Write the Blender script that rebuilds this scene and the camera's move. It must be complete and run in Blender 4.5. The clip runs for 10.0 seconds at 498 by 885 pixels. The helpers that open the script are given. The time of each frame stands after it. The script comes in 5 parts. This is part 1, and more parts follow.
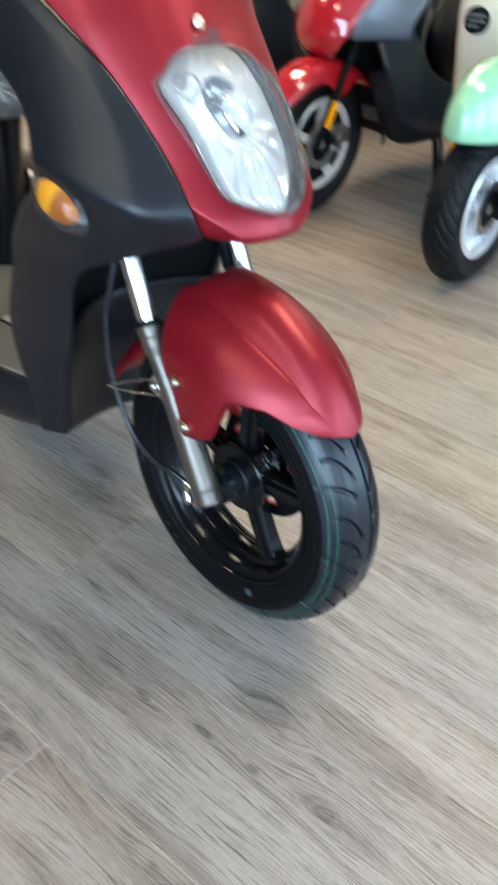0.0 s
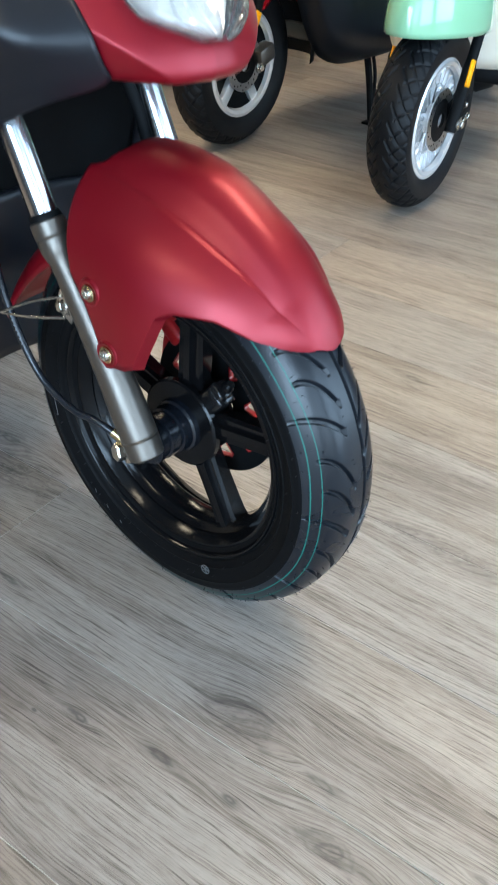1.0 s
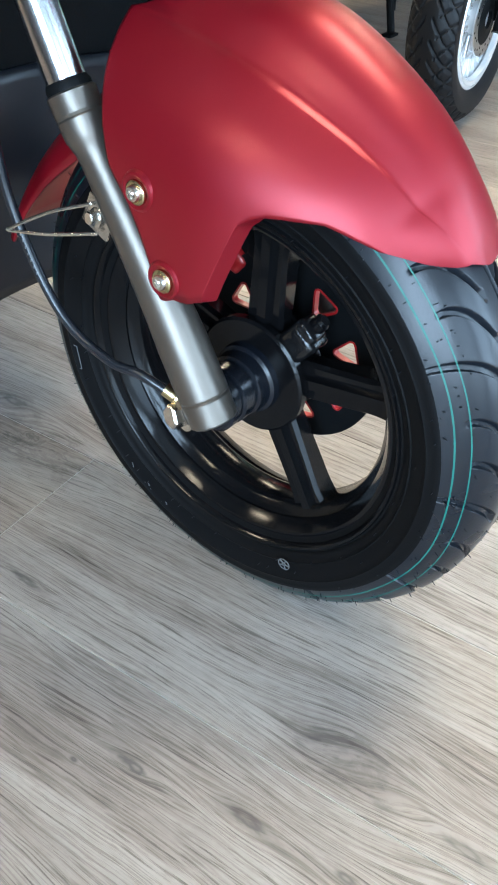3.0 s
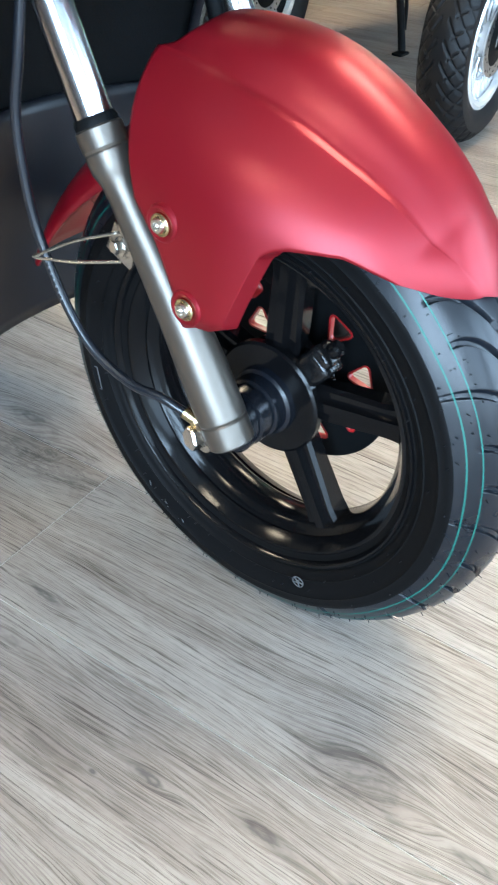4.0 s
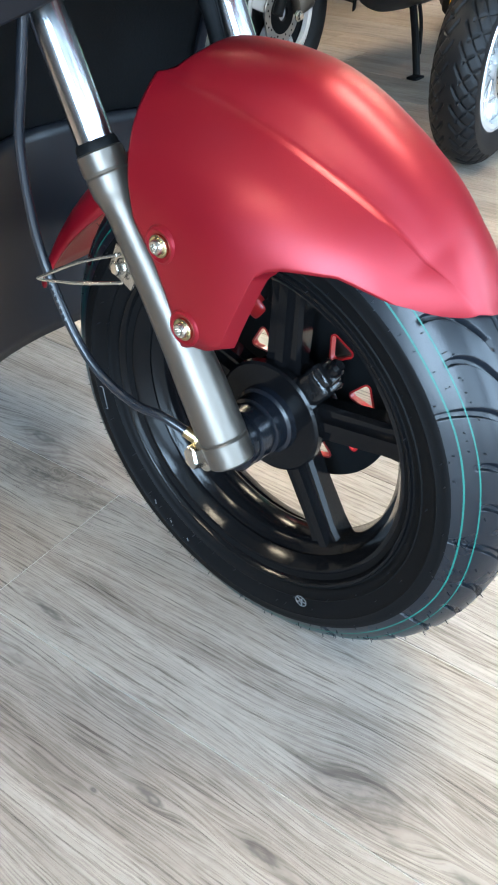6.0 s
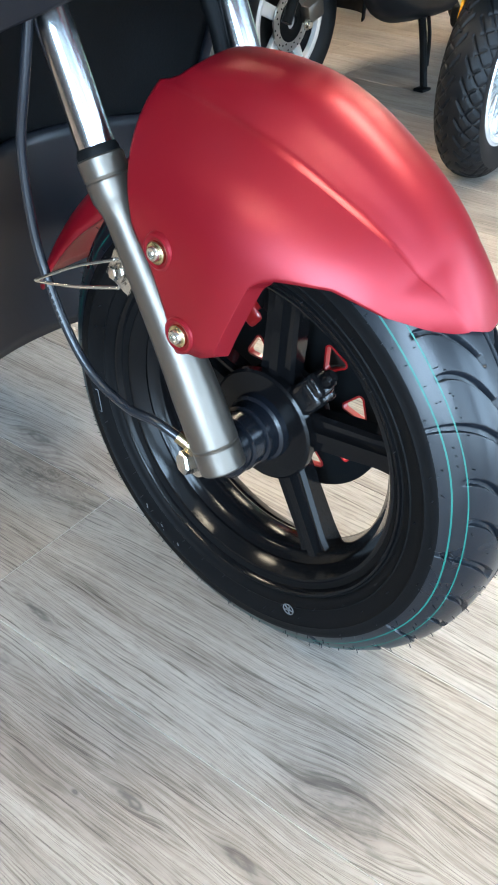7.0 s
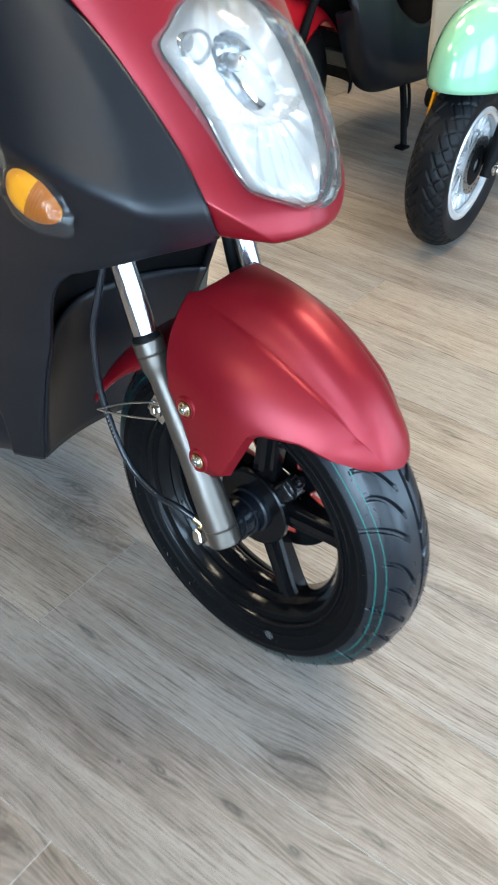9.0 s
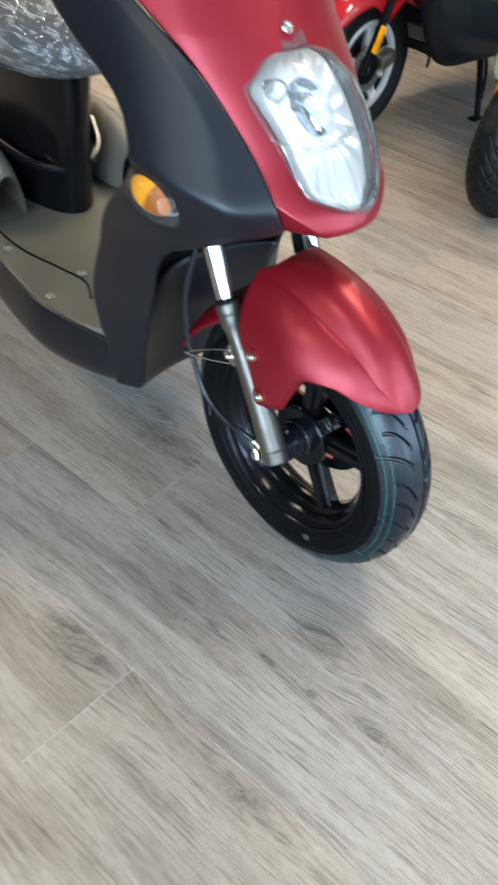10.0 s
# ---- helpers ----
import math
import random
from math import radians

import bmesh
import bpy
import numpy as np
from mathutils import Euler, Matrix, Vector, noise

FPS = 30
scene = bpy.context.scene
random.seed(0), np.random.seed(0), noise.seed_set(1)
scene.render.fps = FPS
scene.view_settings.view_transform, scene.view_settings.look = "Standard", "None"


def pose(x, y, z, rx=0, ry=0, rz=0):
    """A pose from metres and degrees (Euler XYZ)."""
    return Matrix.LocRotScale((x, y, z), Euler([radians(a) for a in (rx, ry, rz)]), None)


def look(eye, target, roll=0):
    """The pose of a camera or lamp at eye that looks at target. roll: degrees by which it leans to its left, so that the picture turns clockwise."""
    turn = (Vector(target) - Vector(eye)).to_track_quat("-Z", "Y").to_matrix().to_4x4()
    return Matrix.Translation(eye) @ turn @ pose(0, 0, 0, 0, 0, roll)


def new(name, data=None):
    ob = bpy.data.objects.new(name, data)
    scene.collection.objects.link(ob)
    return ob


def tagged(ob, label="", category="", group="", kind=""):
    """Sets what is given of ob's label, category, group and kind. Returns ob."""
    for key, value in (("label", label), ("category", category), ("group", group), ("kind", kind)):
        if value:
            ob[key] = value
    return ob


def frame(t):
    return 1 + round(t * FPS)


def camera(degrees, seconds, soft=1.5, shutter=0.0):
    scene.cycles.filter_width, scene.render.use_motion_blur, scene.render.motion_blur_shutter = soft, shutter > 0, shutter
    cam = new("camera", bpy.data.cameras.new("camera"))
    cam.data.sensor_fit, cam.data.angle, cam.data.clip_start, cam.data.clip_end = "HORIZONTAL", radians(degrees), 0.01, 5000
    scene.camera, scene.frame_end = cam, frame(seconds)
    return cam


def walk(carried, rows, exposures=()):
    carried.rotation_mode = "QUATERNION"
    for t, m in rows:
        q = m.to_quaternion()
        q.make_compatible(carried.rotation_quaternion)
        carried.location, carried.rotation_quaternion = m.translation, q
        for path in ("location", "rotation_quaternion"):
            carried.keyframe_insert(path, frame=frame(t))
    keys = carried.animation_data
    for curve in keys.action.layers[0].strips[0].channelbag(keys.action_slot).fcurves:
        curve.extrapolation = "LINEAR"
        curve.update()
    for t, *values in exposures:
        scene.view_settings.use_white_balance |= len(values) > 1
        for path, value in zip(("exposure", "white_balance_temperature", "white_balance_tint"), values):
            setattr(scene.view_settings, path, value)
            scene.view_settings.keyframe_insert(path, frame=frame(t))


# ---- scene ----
cam = camera(32.4, 10.0, soft=1.8, shutter=0.5)
EXPOSURES = [(0, 0.08), (0.5, 0.07), (1, 0.06), (1.5, 0.12), (2, 0.26), (2.5, 0.37), (4, 0.71), (5, 0.78), (7.5, 0.79), (8, 0.79), (8.5, 0.74), (9, 0.22), (9.5, 0.12), (10, 0.2)]
PATH = [
    (0, (0.7511, -0.7753, 1.058), (-0.3298, 0.3532, -0.0488), 3.6),
    (0.2, (0.695, -0.7467, 1.0025), (-0.2768, 0.4366, -0.1475), 4.5),
    (0.5, (0.6356, -0.6951, 0.9326), (-0.2955, 0.5138, -0.2231), 3.8),
    (1, (0.5951, -0.6308, 0.8388), (-0.359, 0.5786, -0.2997), 2.8),
    (1.5, (0.4982, -0.5733, 0.698), (-0.4365, 0.625, -0.4673), 1.7),
    (2, (0.4357, -0.5601, 0.6482), (-0.4436, 0.5952, -0.6013), 1.4),
    (2.5, (0.4066, -0.5386, 0.6693), (-0.4711, 0.6301, -0.5688), 2.0),
    (2.7, (0.3921, -0.5332, 0.6798), (-0.4886, 0.6432, -0.5496), 2.0),
    (3.8, (0.3961, -0.5436, 0.7057), (-0.4954, 0.6469, -0.4998), 2.2),
    (4, (0.3914, -0.5475, 0.7114), (-0.5133, 0.636, -0.4912), 2.1),
    (4.5, (0.3858, -0.5572, 0.7191), (-0.5436, 0.6153, -0.4759), 1.5),
    (5, (0.3888, -0.56, 0.7191), (-0.5692, 0.6014, -0.4644), 0.6),
    (5.5, (0.3973, -0.5551, 0.7133), (-0.5656, 0.6139, -0.4577), 0.4),
    (6, (0.4094, -0.5395, 0.7124), (-0.5535, 0.6352, -0.4529), 0.9),
    (6.2, (0.4113, -0.5357, 0.7105), (-0.5527, 0.642, -0.451), 1.4),
    (7.3, (0.4142, -0.5375, 0.722), (-0.5451, 0.6459, -0.4385), 3.6),
    (7.5, (0.4114, -0.5414, 0.7267), (-0.5441, 0.644, -0.4347), 4.4),
    (8, (0.4073, -0.5769, 0.7689), (-0.5531, 0.6113, -0.3859), 5.3),
    (8.5, (0.458, -0.6238, 0.8819), (-0.4918, 0.5636, -0.2815), 4.5),
    (9, (0.5244, -0.6906, 1.0226), (-0.406, 0.4839, -0.1704), 4.3),
    (9.5, (0.6534, -0.7762, 1.1193), (-0.2539, 0.3403, -0.1446), 4.1),
    (9.8, (0.7011, -0.8155, 1.1806), (-0.2477, 0.2169, -0.1245), 4.4),
    (10, (0.7068, -0.8642, 1.2256), (-0.2721, 0.1446, -0.0747), 4.5),
]
walk(cam, [(t, look(eye, target, roll)) for t, eye, target, roll in PATH], EXPOSURES)

# ---------- light ----------
scene.view_settings.exposure = 0.0
world = bpy.data.worlds.new("sky")
scene.world = world
world.use_nodes = True
sky = world.node_tree.nodes.new("ShaderNodeTexSky")
sky.sky_type, sky.sun_disc = "NISHITA", False
sky.sun_elevation, sky.sun_rotation = radians(48), radians(150)
world.node_tree.links.new(sky.outputs[0], world.node_tree.nodes["Background"].inputs[0])
world.node_tree.nodes["Background"].inputs[1].default_value = 0.12


def window_lamp(x, y, z, sx, sz, aim, power, colour):
    """Skylight that comes in through a window's opening."""
    d = bpy.data.lights.new("window_daylight", "AREA")
    d.shape, d.size, d.size_y, d.energy, d.color = "RECTANGLE", sx, sz, power, colour
    ob = new("window_daylight", d)
    ob.matrix_world = look((x, y, z), (x + aim[0], y + aim[1], z + aim[2]))
    return ob


DAY = (0.51, 0.745, 1.0)
for wy in (-1.6, 0.8, 3.2):
    window_lamp(3.66, wy, 1.40, 1.9, 2.48, (-1, 0, 0), 75 if wy < 0 else 115, DAY)
for wx in (1.55, 2.85):
    window_lamp(wx, -3.26, 1.40, 0.95, 2.48, (0, 1, 0), 140, DAY)
# unseen ceiling panels, added for highlights, shadow and floor brightness: place and size
LIGHTS = [(-2.4, 1.5, 1.0), (-3.2, 3.4, 1.0), (-0.4, 3.7, 0.8), (0.4, 0.95, 0.85), (0.2, -2.35, 0.55), (-3.2, -1.4, 1.0)]

# ---------- small builders ----------
def lerp_table(table, v):
    if v <= table[0][0]:
        return table[0][1]
    for (a, p), (b, q) in zip(table, table[1:]):
        if v <= b:
            w = (v - a) / (b - a)
            return p + (q - p) * w
    return table[-1][1]


def smooth_table(table, v):
    xs = [a for a, _ in table]
    ys = [b for _, b in table]
    n = len(xs)
    if v <= xs[0]:
        return ys[0]
    if v >= xs[-1]:
        return ys[-1]
    i = max(k for k in range(n - 1) if xs[k] <= v)

    def slope(k):
        if k == 0:
            return (ys[1] - ys[0]) / (xs[1] - xs[0])
        if k == n - 1:
            return (ys[-1] - ys[-2]) / (xs[-1] - xs[-2])
        return (ys[k + 1] - ys[k - 1]) / (xs[k + 1] - xs[k - 1])
    h = xs[i + 1] - xs[i]
    t = (v - xs[i]) / h
    return ((2 * t ** 3 - 3 * t ** 2 + 1) * ys[i] + (t ** 3 - 2 * t ** 2 + t) * h * slope(i)
            + (3 * t ** 2 - 2 * t ** 3) * ys[i + 1] + (t ** 3 - t ** 2) * h * slope(i + 1))


def thing(name, label, category, group="", kind="", m=None):
    ob = new(name)
    ob.empty_display_size = 0.1
    if m is not None:
        ob.matrix_world = m
    return tagged(ob, label, category, group, kind)


def finish(bm, smooth=True, sharp=35):
    bmesh.ops.recalc_face_normals(bm, faces=bm.faces)
    for f in bm.faces:
        f.smooth = smooth
    if smooth and sharp:
        lim = radians(sharp)
        for e in bm.edges:
            if len(e.link_faces) == 2 and e.calc_face_angle(0) > lim:
                e.smooth = False


TURNED = []


def part(name, bm, material, parent=None, label="", smooth=True, sharp=35, thick=0.0, offset=-1.0):
    for m in TURNED:
        bm.transform(m)
    finish(bm, smooth, sharp)
    me = bpy.data.meshes.new(name)
    bm.to_mesh(me)
    bm.free()
    me.materials.append(material)
    ob = new(name, me)
    if parent is not None:
        ob.parent = parent
    if label:
        ob["label"] = label
    if thick:
        mod = ob.modifiers.new("thickness", "SOLIDIFY")
        mod.thickness, mod.offset = thick, offset
    return ob


def grid_bm(fn, us, vs, close_u=False, close_v=False, bm=None):
    """A sheet of points fn(u, v)."""
    bm = bm or bmesh.new()
    rows = [[bm.verts.new(fn(u, v)) for v in vs] for u in us]
    nu, nv = len(us), len(vs)
    for i in range(nu if close_u else nu - 1):
        for j in range(nv if close_v else nv - 1):
            a, b = rows[i][j], rows[(i + 1) % nu][j]
            c, d = rows[(i + 1) % nu][(j + 1) % nv], rows[i][(j + 1) % nv]
            try:
                bm.faces.new((a, b, c, d))
            except ValueError:
                pass
    return bm


def span(a, b, n):
    return [a + (b - a) * i / (n - 1) for i in range(n)]


def lathe(profile, n=96, bm=None, centre=(0, 0, 0), closed=True):
    """A ring round the y axis from (radius, y) pairs."""
    cx, cy, cz = centre

    def fn(a, p):
        r, y = profile[p]
        return (cx + r * math.cos(a), cy + y, cz + r * math.sin(a))
    return grid_bm(fn, [2 * math.pi * i / n for i in range(n)], list(range(len(profile))), close_u=True, close_v=closed, bm=bm)


def spline(points, n):
    """Catmull-Rom through the points."""
    pts = [Vector(p) for p in points]
    pts = [pts[0] * 2 - pts[1]] + pts + [pts[-1] * 2 - pts[-2]]
    out = []
    for i in range(1, len(pts) - 2):
        a, b, c, d = pts[i - 1:i + 3]
        for k in range(n):
            t = k / n
            out.append(0.5 * (2 * b + (c - a) * t + (2 * a - 5 * b + 4 * c - d) * t * t + (3 * b - a - 3 * c + d) * t ** 3))
    out.append(pts[-2])
    return out


def tube(points, radius, n=12, bm=None, cap=True):
    """A round bar along the points; radius is a number or one per point."""
    bm = bm or bmesh.new()
    pts = [Vector(p) for p in points]
    rad = radius if isinstance(radius, (list, tuple)) else [radius] * len(pts)
    rings, side = [], None
    for i, p in enumerate(pts):
        d = (pts[min(i + 1, len(pts) - 1)] - pts[max(i - 1, 0)]).normalized()
        if side is None:
            side = d.orthogonal().normalized()
        side = (side - d * side.dot(d)).normalized()
        other = d.cross(side)
        rings.append([bm.verts.new(p + rad[i] * (math.cos(2 * math.pi * k / n) * side + math.sin(2 * math.pi * k / n) * other)) for k in range(n)])
    for a, b in zip(rings, rings[1:]):
        for k in range(n):
            bm.faces.new((a[k], a[(k + 1) % n], b[(k + 1) % n], b[k]))
    if cap:
        bm.faces.new(rings[0][::-1])
        bm.faces.new(rings[-1])
    return bm


def turned(profile, a, b, n=24, bm=None):
    """A turned bar between a and b: profile pairs (share of the way, radius)."""
    a, b = Vector(a), Vector(b)
    return tube([a.lerp(b, s) for s, _ in profile], [r for _, r in profile], n, bm)


def box_bm(size, m=None, bevel=0.0, bm=None, segments=2):
    bm2 = bmesh.new()
    bmesh.ops.create_cube(bm2, size=1.0)
    bmesh.ops.scale(bm2, vec=size, verts=bm2.verts)
    if bevel:
        bmesh.ops.bevel(bm2, geom=bm2.edges[:], offset=bevel, segments=segments, affect="EDGES", profile=0.5)
    if m is not None:
        bmesh.ops.transform(bm2, matrix=m, verts=bm2.verts)
    if bm is None:
        return bm2
    me = bpy.data.meshes.new("tmp")
    bm2.to_mesh(me)
    bm2.free()
    bm.from_mesh(me)
    bpy.data.meshes.remove(me)
    return bm


def hex_bolt(at, along, radius, height, bm=None):
    """A hex head with a domed flange under it."""
    along = Vector(along).normalized()
    at = Vector(at)
    bm = turned([(0, radius * 1.45), (0.25, radius * 1.45), (0.3, radius * 1.1)], at, at + along * height, 24, bm)
    q = along.to_track_quat("Z", "Y").to_matrix().to_4x4()
    rings = []
    for h, r in ((0.25, 1.0), (0.9, 1.0), (1.0, 0.86)):
        rings.append([bm.verts.new(Matrix.Translation(at) @ q @ Vector((radius * r * math.cos(k * math.pi / 3), radius * r * math.sin(k * math.pi / 3), height * h))) for k in range(6)])
    for a, b in zip(rings, rings[1:]):
        for k in range(6):
            bm.faces.new((a[k], a[(k + 1) % 6], b[(k + 1) % 6], b[k]))
    bm.faces.new(rings[-1])
    return bm


def socket_bolt(at, along, radius, height, bm=None):
    """A round head with a hexagon socket sunk into it."""
    along, at = Vector(along).normalized(), Vector(at)
    q = Matrix.Translation(at) @ along.to_track_quat("Z", "Y").to_matrix().to_4x4()
    bm = bm or bmesh.new()
    rings = []
    for r, h in ((1.0, 0), (1.0, 0.6), (0.85, 1.0), (0.55, 1.0), (0.5, 0.35), (0.05, 0.3)):
        rings.append([bm.verts.new(q @ Vector((radius * r * math.cos(k * math.pi / 12), radius * r * math.sin(k * math.pi / 12), height * h))) for k in range(24)])
    for a, b in zip(rings, rings[1:]):
        for k in range(24):
            bm.faces.new((a[k], a[(k + 1) % 24], b[(k + 1) % 24], b[k]))
    return bm


# ---------- materials ----------
def material(name):
    m = bpy.data.materials.new(name)
    m.use_nodes = True
    nt = m.node_tree
    return m, nt, nt.nodes["Principled BSDF"]


def node(nt, kind, **props):
    n = nt.nodes.new(kind)
    for k, v in props.items():
        if k in n.inputs:
            n.inputs[k].default_value = v
    return n


def ramp(nt, stops):
    n = nt.nodes.new("ShaderNodeValToRGB")
    e = n.color_ramp.elements
    while len(e) < len(stops):
        e.new(0.5)
    for s, (p, c) in zip(e, stops):
        s.position, s.color = p, (*c, 1) if len(c) == 3 else c
    return n


def maths(nt, op, a, b=None):
    n = nt.nodes.new("ShaderNodeMath")
    n.operation = op
    for i, v in enumerate((a, b)):
        if v is None:
            continue
        if isinstance(v, (int, float)):
            n.inputs[i].default_value = v
        else:
            nt.links.new(v, n.inputs[i])
    return n.outputs[0]


def mixed(nt, fac, a, b, blend="MIX"):
    n = nt.nodes.new("ShaderNodeMix")
    n.data_type, n.blend_type = "RGBA", blend
    for i, v in ((0, fac), (6, a), (7, b)):
        if isinstance(v, (int, float)):
            n.inputs[i].default_value = v
        elif isinstance(v, tuple):
            n.inputs[i].default_value = (*v, 1)
        else:
            nt.links.new(v, n.inputs[i])
    return n.outputs[2]


def surface(name, colour, rough, metal=0.0, vary=0.12, grain=0.02, scale=300.0, coat=0.0, coat_rough=0.05, spec=0.5, wear=0.1, big=6.0):
    """A surface with large faint blotches, fine grain relief and uneven gloss."""
    m, nt, b = material(name)
    tc = node(nt, "ShaderNodeTexCoord")
    n1 = node(nt, "ShaderNodeTexNoise", Scale=big, Detail=4.0)
    n2 = node(nt, "ShaderNodeTexNoise", Scale=scale, Detail=3.0)
    for n in (n1, n2):
        nt.links.new(tc.outputs["Object"], n.inputs["Vector"])
    dark = tuple(c * (1 - vary) for c in colour)
    light = tuple(min(1, c * (1 + vary)) for c in colour)
    r = ramp(nt, [(0.3, dark), (0.7, light)])
    nt.links.new(n1.outputs[0], r.inputs[0])
    nt.links.new(r.outputs[0], b.inputs["Base Color"])
    rr = node(nt, "ShaderNodeMapRange")
    rr.inputs["To Min"].default_value, rr.inputs["To Max"].default_value = max(0.0, rough - wear), rough + wear
    nt.links.new(n1.outputs[0], rr.inputs["Value"])
    nt.links.new(rr.outputs[0], b.inputs["Roughness"])
    b.inputs["Metallic"].default_value = metal
    b.inputs["Specular IOR Level"].default_value = spec
    b.inputs["Coat Weight"].default_value, b.inputs["Coat Roughness"].default_value = coat, coat_rough
    if grain:
        bp = node(nt, "ShaderNodeBump", Strength=grain * 10, Distance=0.0004)
        nt.links.new(n2.outputs[0], bp.inputs["Height"])
        nt.links.new(bp.outputs[0], b.inputs["Normal"])
    return m


def clear_film(name, wrinkle, scale, tint=(1, 1, 1), rough=0.04, haze=0.05, see=0.92, streak=0.0):
    """Thin clear plastic: you look through it, and it glints where it is creased."""
    m, nt, b = material(name)
    nt.nodes.remove(b)
    out = nt.nodes["Material Output"]
    tr = node(nt, "ShaderNodeBsdfTransparent")
    tr.inputs[0].default_value = (see * tint[0], see * tint[1], see * tint[2], 1)
    gl = node(nt, "ShaderNodeBsdfGlossy", Roughness=rough)
    df = node(nt, "ShaderNodeBsdfDiffuse")
    df.inputs[0].default_value = (0.86, 0.85, 0.83, 1)
    tc = node(nt, "ShaderNodeTexCoord")
    vo = node(nt, "ShaderNodeTexVoronoi", Scale=scale)
    vo.feature = "DISTANCE_TO_EDGE"
    no = node(nt, "ShaderNodeTexNoise", Scale=scale * 1.7, Detail=3.0, Distortion=1.5)
    nt.links.new(tc.outputs["Object"], no.inputs["Vector"])
    wob = node(nt, "ShaderNodeVectorMath")
    wob.operation = "MULTIPLY_ADD"
    nt.links.new(no.outputs["Color"], wob.inputs[0])
    wob.inputs[1].default_value = (0.06, 0.06, 0.06)
    nt.links.new(tc.outputs["Object"], wob.inputs[2])
    nt.links.new(wob.outputs[0], vo.inputs["Vector"])
    h = maths(nt, "ADD", maths(nt, "MINIMUM", vo.outputs["Distance"], 0.12), maths(nt, "MULTIPLY", no.outputs[0], 0.25))
    bp = node(nt, "ShaderNodeBump", Strength=wrinkle, Distance=0.01)
    nt.links.new(h, bp.inputs["Height"])
    fr = node(nt, "ShaderNodeFresnel", IOR=1.5)
    for n in (gl, df, fr):
        nt.links.new(bp.outputs[0], n.inputs["Normal"])
    m1 = node(nt, "ShaderNodeMixShader")
    nt.links.new(fr.outputs[0], m1.inputs[0])
    nt.links.new(tr.outputs[0], m1.inputs[1])
    nt.links.new(gl.outputs[0], m1.inputs[2])
    m2 = node(nt, "ShaderNodeMixShader", Fac=haze)
    if streak:
        # creases that catch the light, painted in as white streaks
        mp = node(nt, "ShaderNodeMapping")
        mp.inputs["Scale"].default_value, mp.inputs["Rotation"].default_value = (15, 95, 95), (0.5, 0.2, 0.9)
        nt.links.new(tc.outputs["Object"], mp.inputs[0])
        ns = node(nt, "ShaderNodeTexNoise", Scale=1.0, Detail=4.0, Roughness=0.6, Distortion=0.8)
        nt.links.new(mp.outputs[0], ns.inputs["Vector"])
        st = ramp(nt, [(0.50, (haze, haze, haze)), (0.60, (haze + streak, haze + streak, haze + streak)), (0.66, (haze, haze, haze))])
        nt.links.new(ns.outputs[0], st.inputs[0])
        nt.links.new(st.outputs[0], m2.inputs[0])
    nt.links.new(m1.outputs[0], m2.inputs[1])
    nt.links.new(df.outputs[0], m2.inputs[2])
    nt.links.new(m2.outputs[0], out.inputs["Surface"])
    return m


# knots in the boards: place, half length, half width, rings, depth of tone
KNOTS = [
    (0.228, -0.152, 0.060, 0.034, 9, 0.75), (0.270, 0.252, 0.150, 0.030, 15, 0.65), (-0.335, -0.040, 0.130, 0.045, 15, 0.85), (-0.405, 0.002, 0.060, 0.018, 6, 0.85),
    (-0.045, -0.470, 0.120, 0.048, 14, 0.8), (0.355, -0.433, 0.075, 0.026, 9, 0.8), (0.400, -0.212, 0.060, 0.024, 9, 0.75), (0.090, -0.274, 0.045, 0.0085, 5, 0.95),
    (0.190, -0.249, 0.034, 0.0095, 5, 0.95), (0.282, -0.238, 0.020, 0.0065, 4, 0.9), (0.344, -0.160, 0.050, 0.010, 5, 0.7), (-0.151, -0.193, 0.042, 0.008, 5, 0.9),
    (-0.013, 0.622, 0.055, 0.016, 7, 0.6), (0.042, -0.302, 0.006, 0.0035, 3, 1.0), (0.526, -0.140, 0.018, 0.006, 4, 0.7), (-0.130, -0.255, 0.060, 0.013, 5, 0.45)]


